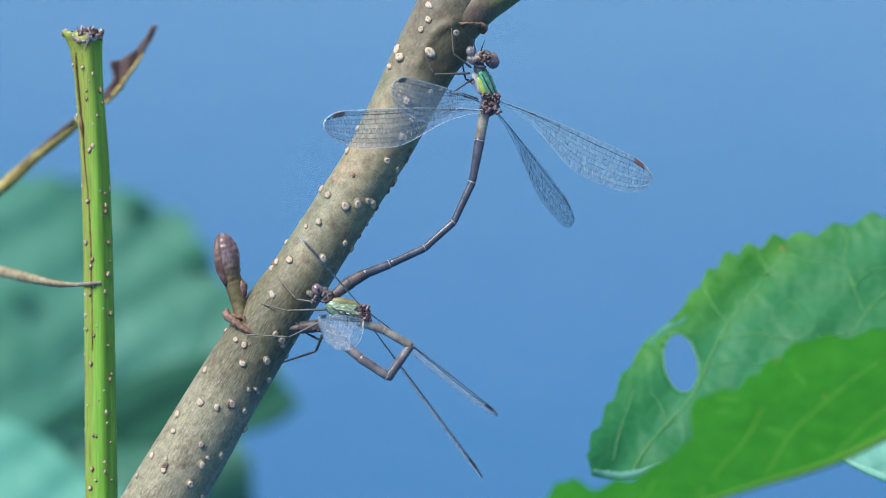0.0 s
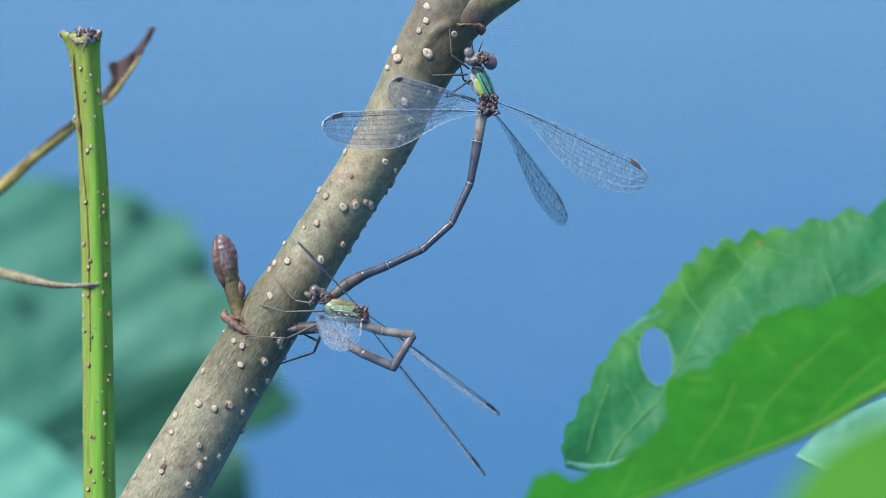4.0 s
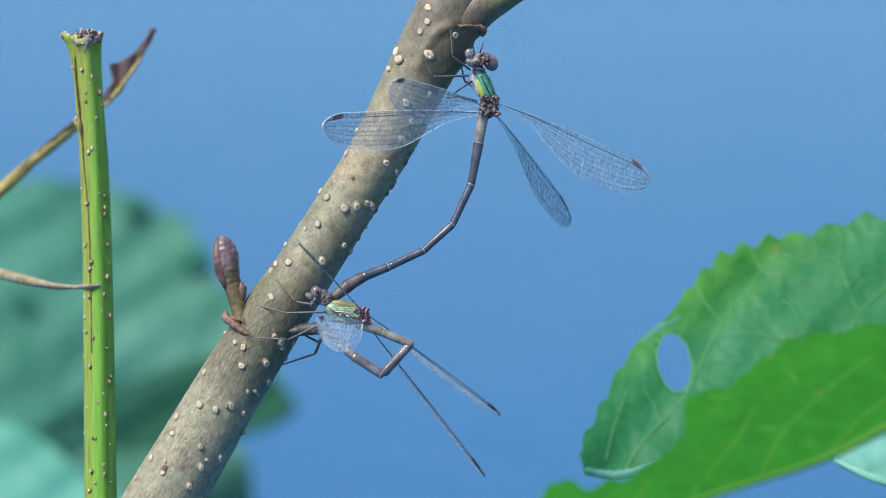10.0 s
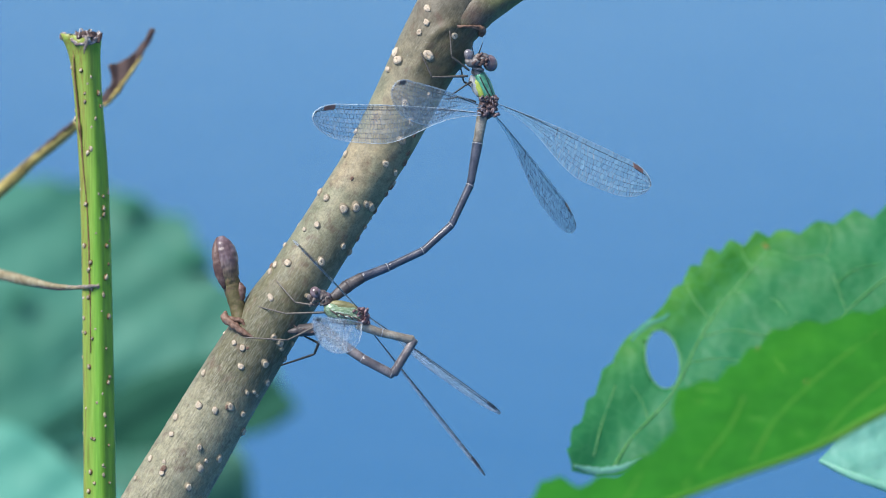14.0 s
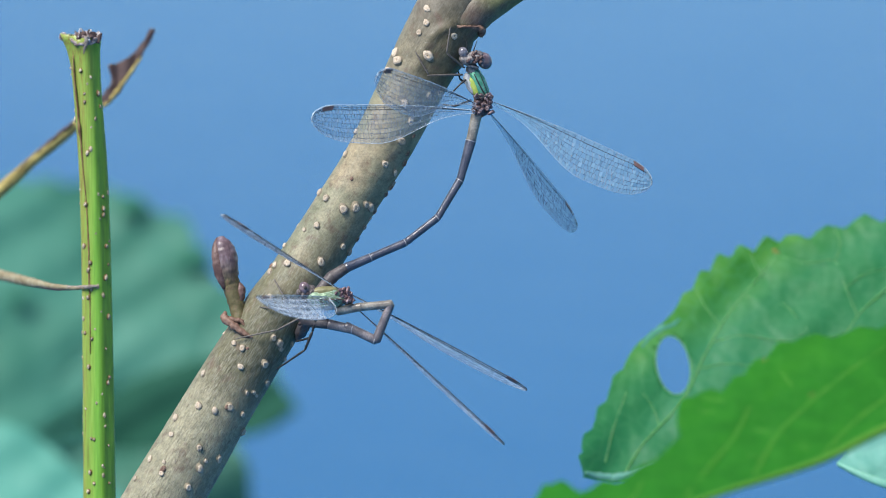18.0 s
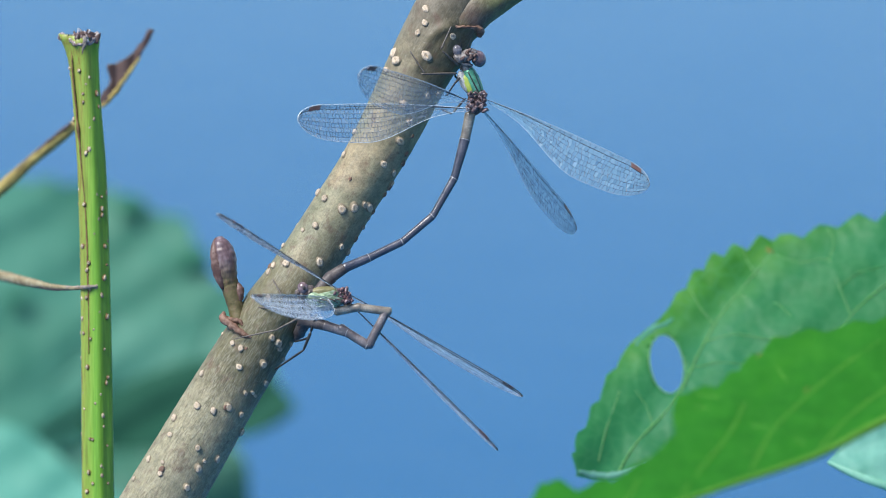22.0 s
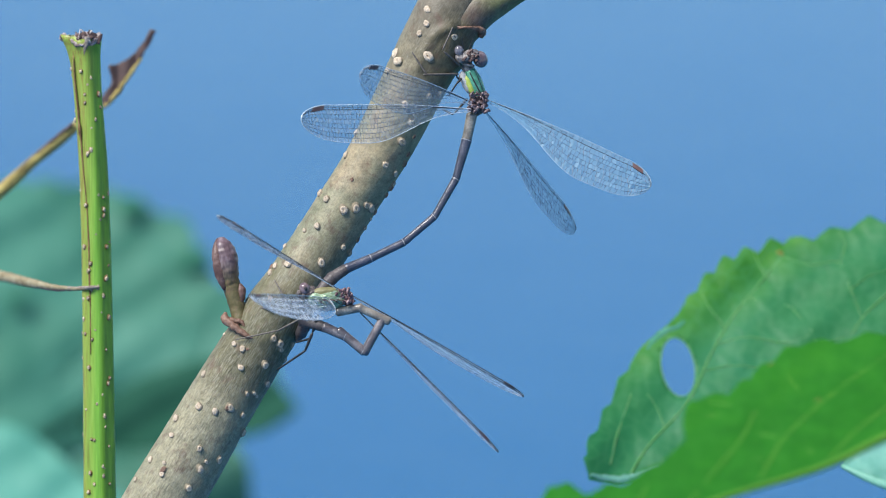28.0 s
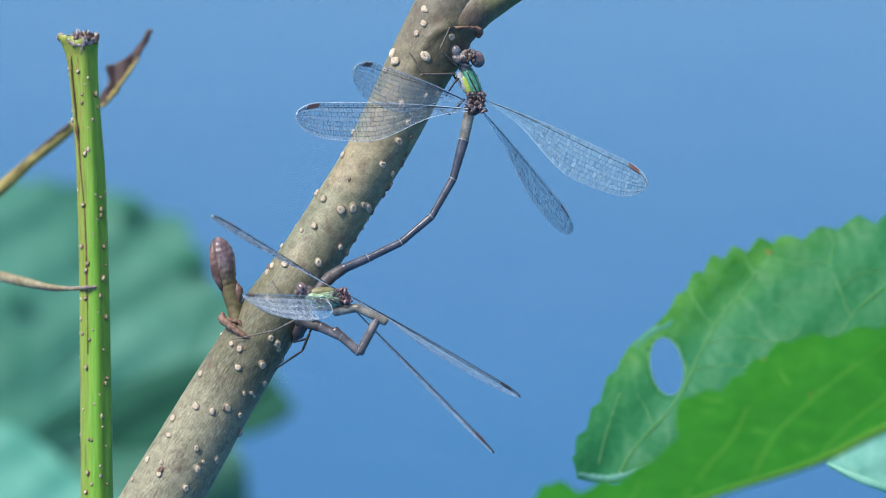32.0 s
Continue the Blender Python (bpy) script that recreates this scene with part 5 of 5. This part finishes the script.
        ball(bm, Vector((q * math.cos(a), y, q * math.sin(a))) * U, (rnd4.uniform(-1, 1), 1, 0.3), rnd4.uniform(3, 7) * U, rnd4.uniform(1.2, 2.6) * U, 8, 6)
    part("tip_ridge", bm, KNOT_DARK, bones[-1][0], "knobbly dark plates round the abdomen tip")
    wm = wing_meshes(372 * U, 6, 0.155, sheet=FILM_BARE, net=VEIN_PALE, dark_lead=True)
    thin = wing_meshes(372 * U, 9, 0.155, sheet=FILM_BARE, net=VEIN, dark_lead=True)
    full = wing_meshes(372 * U, 8, 0.15, True, sheet=FILM_DENSE, net=VEIN_PALE)
    wings = [add_wing(root, full if i == 3 else thin if i == 2 else wm) for i in range(4)]
    legs = []
    for a, b, c, a2, b2, c2, dark in (((578, 548, 96), (508, 550, 84), (450, 535, 40), (566, 528, 96), (505, 542, 84), (452, 537, 40), 0),
                                      ((562, 536, 94), (525, 530, 78), (492, 492, 50), (548, 524, 94), (512, 530, 78), (488, 488, 46), 0),
                                      ((572, 568, 100), (512, 597, 82), (432, 592, 60), (552, 548, 100), (495, 578, 82), (430, 592, 60), 0),
                                      ((572, 590, 84), (559, 622, 74), (499, 642, 34), (556, 582, 84), (543, 614, 74), (493, 648, 34), 1),
                                      ((580, 574, 80), (566, 602, 66), (538, 588, 44), (566, 550, 80), (553, 592, 66), (532, 598, 44), 1)):
        f = rod(root, "femur", math.dist(a, b), 3.1 if dark else 2.5, 2.6 if dark else 1.9, LEG_DARK if dark else LEG, 4)
        t = rod(root, "tibia", math.dist(b, c), 2.5 if dark else 1.8, 1.7 if dark else 1.2, LEG_DARK if dark else LEG, 6)
        legs.append((f, t, (a, b, c), (a2, b2, c2)))
    return root, A, B, N, bones, wings, legs, head


def tube_y(length, r0, r1):
    bm = bmesh.new()
    skin(bm, [[Vector((r * math.cos(2 * math.pi * j / 10), y, r * math.sin(2 * math.pi * j / 10))) * U for j in range(10)]
              for r, y in ((r0, 0), (r0, length * 0.4), ((r0 + r1) / 2, length * 0.8), (r1, length))])
    return bm


# ---- what moves ----
def track(rows, t):
    """Values at t between rows of (t, value, ...)."""
    ts = [r[0] for r in rows]
    return [float(np.interp(t, ts, [r[i] for r in rows])) for i in range(1, len(rows[0]))]


TIMES = [0, 1, 2, 3, 3.5, 4.5, 5.5, 6, 6.5, 7, 8, 9, 10, 11, 12, 12.5, 13, 13.5, 14, 14.5, 15.5, 16.5, 17, 17.5, 18, 18.5, 19, 20, 21, 22, 23, 24, 25, 25.5, 26.5, 27.5, 28, 29, 29.5, 30, 31, 32]
MALE_GO = [(0, 0), (16.5, 0.05), (17, 0.08), (17.5, 0.18), (18, 0.55), (18.5, 0.86), (19, 1), (32, 1)]
FEMALE_GO = [(0, 0), (14.5, 0), (16.5, 0.62), (17, 0.72), (17.5, 0.93), (18, 1), (32, 1)]
KNEE_1 = [(0, 727, 612), (1, 732, 608), (2, 737, 599), (3, 735, 591), (5.5, 733, 592), (6, 732, 595), (7, 729, 599), (9, 730, 603), (10, 728, 605), (11, 727, 607), (13, 727, 606),
          (14, 736, 597), (14.5, 737, 593), (16.5, 706, 567), (17, 705, 553), (17.5, 696, 538), (18, 695, 533), (19, 694, 538), (20, 693, 538), (21, 692, 542), (22, 690, 545),
          (23, 688, 547), (24, 684, 552), (25, 685, 550), (27.5, 680, 560), (28, 681, 557), (30, 679, 560), (31, 681, 558), (32, 677, 556)]
KNEE_2 = [(0, 688, 667), (1, 697, 664), (2, 704, 658), (3, 702, 647), (5.5, 696, 648), (6, 692, 649), (7, 688, 651), (9, 686, 653), (10, 678, 659), (11, 681, 661), (12, 684, 661),
          (13, 688, 660), (14, 698, 658), (14.5, 704, 655), (16.5, 680, 632), (17, 679, 618), (17.5, 669, 603), (18, 669, 597), (19, 666, 601), (20, 663, 600), (21, 664, 604),
          (22, 658, 606), (23, 658, 607), (24, 653, 611), (25, 653, 609), (27.5, 647, 619), (28, 648, 616), (30, 647, 622), (31, 649, 619), (32, 644, 617)]
M_TIPS = [
    [(0, 1157, 317), (3, 1155, 316), (6, 1152, 315), (9, 1154, 314), (12, 1155, 315), (13, 1155, 315), (13.5, 1158, 319), (14, 1158, 321), (16.5, 1154, 322), (17, 1155, 322), (18, 1160, 317),
     (18.5, 1163, 317), (19, 1160, 316), (21, 1158, 320), (23, 1156, 321), (28, 1157, 320), (32, 1155, 320)],
    [(0, 1019, 388), (1, 1013, 381), (3, 1011, 382), (6, 1010, 382), (9, 1014, 383), (11, 1016, 384), (12, 1019, 386), (13, 1023, 389), (13.5, 1031, 393), (14, 1025, 394), (14.5, 1023, 390),
     (16.5, 1018, 392), (17.5, 1019, 392), (18, 1028, 393), (18.5, 1034, 395), (19, 1033, 394), (20, 1031, 397), (23, 1028, 398), (28, 1025, 397), (32, 1025, 397)],
    [(0, 575, 224), (3, 576, 224), (9, 575, 224), (11, 573, 223), (12, 567, 216), (12.5, 563, 213), (13, 541, 180), (13.5, 541, 170), (14, 558, 204), (14.5, 565, 212), (16.5, 572, 217),
     (17, 573, 217), (17.5, 570, 215), (18, 557, 206), (18.5, 544, 205), (19, 539, 209), (20, 541, 206), (22, 535, 205), (23, 536, 203), (28, 538, 205), (30, 535, 203), (32, 534, 200)],
    [(0, 695, 160), (3, 692, 157), (6, 690, 156), (9, 692, 156), (11, 692, 156), (13, 689, 153), (13.5, 700, 162), (14, 698, 159), (16.5, 695, 154), (17, 695, 151), (17.5, 692, 148),
     (18, 671, 136), (18.5, 650, 135), (19, 645, 138), (20, 649, 134), (23, 640, 130), (28, 643, 128), (32, 636, 122)]]
F_TIPS = [
    [(0, 881, 741), (2, 881, 746), (3, 887, 739), (5.5, 891, 735), (8, 889, 732), (9, 889, 735), (11, 886, 737), (13, 884, 739), (14, 889, 732), (14.5, 887, 734), (16.5, 924, 697), (17, 923, 706),
     (17.5, 936, 692), (18, 937, 687), (19, 934, 694), (21, 935, 692), (22, 932, 698), (23, 934, 694), (25, 931, 697), (28, 931, 697), (29, 932, 692), (31, 925, 701), (32, 930, 698)],
    [(0, 854, 849), (3, 861, 846), (5.5, 866, 840), (8, 863, 840), (11, 859, 845), (13, 859, 847), (14, 862, 840), (14.5, 860, 840), (16.5, 893, 805), (17, 888, 808), (17.5, 897, 791), (18, 901, 786),
     (19, 896, 791), (21, 892, 791), (22, 890, 794), (23, 892, 791), (24, 886, 794), (28, 886, 794), (31, 881, 799), (32, 884, 797)],
    [(0, 546, 430), (3, 540, 428), (6, 537, 430), (9, 538, 428), (14.5, 539, 431), (16.5, 442, 420), (17, 438, 396), (17.5, 415, 382), (18, 409, 377), (19, 409, 375), (20, 407, 367),
     (21, 405, 373), (23, 402, 377), (25, 402, 372), (28, 401, 377), (29, 398, 381), (31, 396, 379), (32, 396, 377)],
    [(0, 570, 574), (9, 569, 571), (13, 564, 573), (14.5, 562, 575), (16.5, 488, 551), (17, 496, 547), (17.5, 484, 536), (18, 478, 531), (23, 469, 528), (28, 464, 527), (32, 458, 527)]]


def drive(root, N, bones, legs, body, go, joint, wings, roots, tips, length, near, flips, rolls, lean, head=None):
    """Keys one damselfly: its body, abdomen joints, legs and wings."""
    def base(t):
        x, y = body(t)
        return Matrix.Translation(spot(x, y, root["n0"])) @ Matrix.Rotation(radians(lean * track(go, t)[0]), 4, "Z")
    inv = {t: base(t).inverted() for t in TIMES}
    walk(root, [(t, BOARD @ base(t)) for t in TIMES])
    def depth(i, t):
        return N[i][0] + (N[i][1] - N[i][0]) * track(go, t)[0]
    for ob, i, j in bones:
        walk(ob, [(t, inv[t] @ bone(spot(*joint(i, t), depth(i, t)), spot(*joint(j, t), depth(j, t)))) for t in TIMES])
    for femur, tibia, pa, pb in legs:
        def at(k, t):
            g = track(go, t)[0]
            return spot(*[p + (q - p) * g for p, q in zip(pa[k], pb[k])])
        walk(femur, [(t, inv[t] @ bone(at(0, t), at(1, t))) for t in TIMES])
        walk(tibia, [(t, inv[t] @ bone(at(1, t), at(2, t))) for t in TIMES])
    for k, wing in enumerate(wings):
        def place(t):
            x, y = body(t)
            dx, dy, n, ex, ey = roots[k]
            dx, dy = dx + ex * track(go, t)[0], dy + ey * track(go, t)[0]
            p = Matrix.Rotation(radians(-lean * track(go, t)[0]), 2) @ Vector((dx, dy))
            return wing_at(spot(x + p.x, y + p.y, n), spot(*track(tips[k], t), n), length * U, near[k], flips[k], track(rolls[k], t)[0])
        walk(wing, [(t, inv[t] @ place(t)) for t in TIMES])
    if head:
        walk(head, [(t, inv[t] @ Matrix.Translation(spot(646, 552, root["n0"]) + (spot(562 - 19 * track(go, t)[0], 511 - 9 * track(go, t)[0], 90) - spot(562, 511, 90)))) for t in TIMES])


def motions():
    root, A, B, N, bones, wings, legs = MALE

    def m_body(t):
        g = track(MALE_GO, t)[0]
        return 868 - 18 * g, 180 - 9 * g

    def m_joint(i, t):
        gm, gf = track(MALE_GO, t)[0], track(FEMALE_GO, t)[0]
        w = min(1, max(0, (i - 0.5) / 4.5))
        g = gm * (1 - w) + gf * w
        return A[i][0] + (B[i][0] - A[i][0]) * g, A[i][1] + (B[i][1] - A[i][1]) * g
    drive(root, N, bones, legs, m_body, MALE_GO, m_joint, wings, [(19, 0, 34, 0, 0), (11, 18, 30, 0, 0), (-14, 15, 50, 0, 0), (-12, 3, 56, 0, 0)], M_TIPS, 332, (-1, -1, 1, 1), (0, 0, 1, 1),
          ([(0, -24), (32, -24)], [(0, -60), (32, -60)], [(0, 0), (32, 0)], [(0, 0), (32, 0)]), 0)
    root, A2, B2, N2, bones, wings, legs, head = FEMALE

    def f_body(t):
        g = track(FEMALE_GO, t)[0]
        return 646 - 30 * g, 552 - 37 * g

    def f_joint(i, t):
        if i in (2, 3):
            return track(KNEE_1 if i == 2 else KNEE_2, t)
        g = track(FEMALE_GO, t)[0]
        x, y = A2[i][0] + (B2[i][0] - A2[i][0]) * g, A2[i][1] + (B2[i][1] - A2[i][1]) * g
        k = 0.6 if i == 4 else 0.25 if i == 5 else 0.0
        ex, ey = (p - (a + (b - a) * g) for p, a, b in zip(track(KNEE_2, t), A2[3], B2[3]))
        return x + k * ex, y + k * ey
    drive(root, N2, bones, legs, f_body, FEMALE_GO, f_joint, wings, [(8, 2, 92, 0, 0), (2, 14, 84, 0, 0), (-6, -8, 96, 0, 0), (-3, 14, 108, -30, -18)], F_TIPS, 372, (-1, -1, 1, 1), (0, 0, 1, 1),
          ([(0, 75), (32, 74)], [(0, 83), (14.5, 83), (18, 82), (32, 82)], [(0, -87), (14.5, -87), (17, -81), (32, -79)], [(0, -6), (14.5, -6), (16.5, 16), (17, 28), (18, 40), (32, 40)]), 16, head)
    # leaves that sway
    holed = [(0, 0, 0), (0.5, -4, -1), (1, -3, -1), (1.5, -9, -3), (2, -8, -1), (2.5, -2, 2), (3, -23, -10), (3.5, -36, -13), (5.5, -44, -14), (6, -58, -25), (6.5, -24, -9), (7, -18,
             -6), (7.5, -15, -6), (8, -8, -3), (8.5, -15, -6), (9, -12, -6), (9.5, -10, -6), (10, -10, -5), (10.5, -6, -3), (11, -6, -3), (11.5, -7, -3), (12, -12, -5), (12.5, -20,
             -7), (13, -25, -8), (13.5, -29, -11), (14, -29, -11), (14.5, -34, -14), (16.5, -6, -1), (17, -4, -1), (17.5, -5, -2), (18, -10, -2), (18.5, -7, -2), (19, -11, -3), (19.5, -14, -4), (20,
             -2, 0), (20.5, -21, -7), (21, -26, -9), (21.5, -16, -3), (22, -19, -4), (22.5, -17, -5), (23, -22, -8), (23.5, -15, -3), (24, -9, -3), (24.5, -11, -3), (25, -2, -1), (25.5, -2, -1),
             (27.5, -1, 0), (28, -2, 0), (28.5, -6, 0), (29, -6, -1), (29.5, -22, -5), (30, -20, -2), (30.5, -15, -4), (31, -18, -2), (31.5, -24, -8), (32, -17, -1)]
    bright = [(0, 0, 0), (0.5, -4, -2), (1, -2, -2), (1.5, -8, -8), (2, -6, -10), (2.5, 2, -3), (3, -19, -30), (3.5, -36, -43), (5.5, -48, -46), (6, -52, -57), (6.5, -25, -39), (7,
              -18, -14), (7.5, -16, -17), (8, -8, -11), (8.5, -15, -18), (9, -10, -14), (9.5, -9, -15), (10, -11, -9), (10.5, -6, -3), (11, -7, -5), (11.5, -9, -1), (12, -12, -7),
              (12.5, -20, -16), (13, -27, -20), (13.5, -28, -19), (14, -28, -25), (14.5, -34, -44), (16.5, -13, -6), (17, -8, -10), (17.5, -16, -8), (18, -20, -6), (18.5, -14, -6),
              (19, -22, -6), (19.5, -19, -12), (20, -20, -9), (20.5, -26, -14), (21, -31, -23), (21.5, -20, -15), (22, -25, -14), (22.5, -20, -19), (23, -28, -24), (23.5, -23, -11),
              (24, -17, -10), (24.5, -17, -6), (25, -12, -2), (25.5, -10, -1), (27.5, -9, 0), (28, -10, 0), (28.5, -12, -1), (29, -14, -4), (29.5, -29, -15), (30, -25, -14), (30.5,
              -20, -21), (31, -30, -10), (31.5, -30, -18), (32, -18, -7)]
    pale = [(0, 0, 0), (1, 0, -1), (1.5, -11, -5), (2, -13, -3), (2.5, -6, 3), (3, -58, -6), (3.5, -75, -8), (5.5, -80, -10), (6, -68, -30), (6.5, -34, -14), (7, -14, -4), (9, -13, -3), (11, -11, 0), (13, -30, -4), (14, -36, -2), (14.5, -50, -8),
            (16.5, -10, 6), (17, -4, 4), (19, -8, 2), (21, -32, -5), (22, -18, 0), (23, -28, -6), (24, -8, 0), (25, 0, 5), (28, 3, 6), (29, -3, 5), (29.5, -22, -2), (31, -22, 2), (32, -18, 2)]
    near_by = [(0, 260, 260), (2.5, 260, 260), (2.7, 110, 110), (2.8, -10, -20), (3, -40, -50), (3.1, 70, 70), (3.2, 230, 230), (3.35, 200, 200), (3.5, 20, 0), (4.2, -60, -60), (5, -110, -100),
               (5.5, -120, -110), (5.7, 70, 70), (5.9, 260, 260), (32, 260, 260)]
    for name, rows, swing in (("holed", holed, 0.05), ("bright", bright, -0.11), ("pale", pale, 0.0), ("near", near_by, 0.0)):
        ob = LEAVES[name]
        x, y, n = ob["x0"], ob["y0"], ob["n0"] + ob["back"]
        walk(ob, [(t, BOARD @ Matrix.Translation(spot(x + dx, y + dy, n)) @ Matrix.Rotation(radians(swing * dy), 4, "Z")) for t, dx, dy in rows])


build_water()
build_branch()
build_stem()
build_dry()
LEAVES = build_leaves()
MALE = build_male()
FEMALE = build_female()
motions()
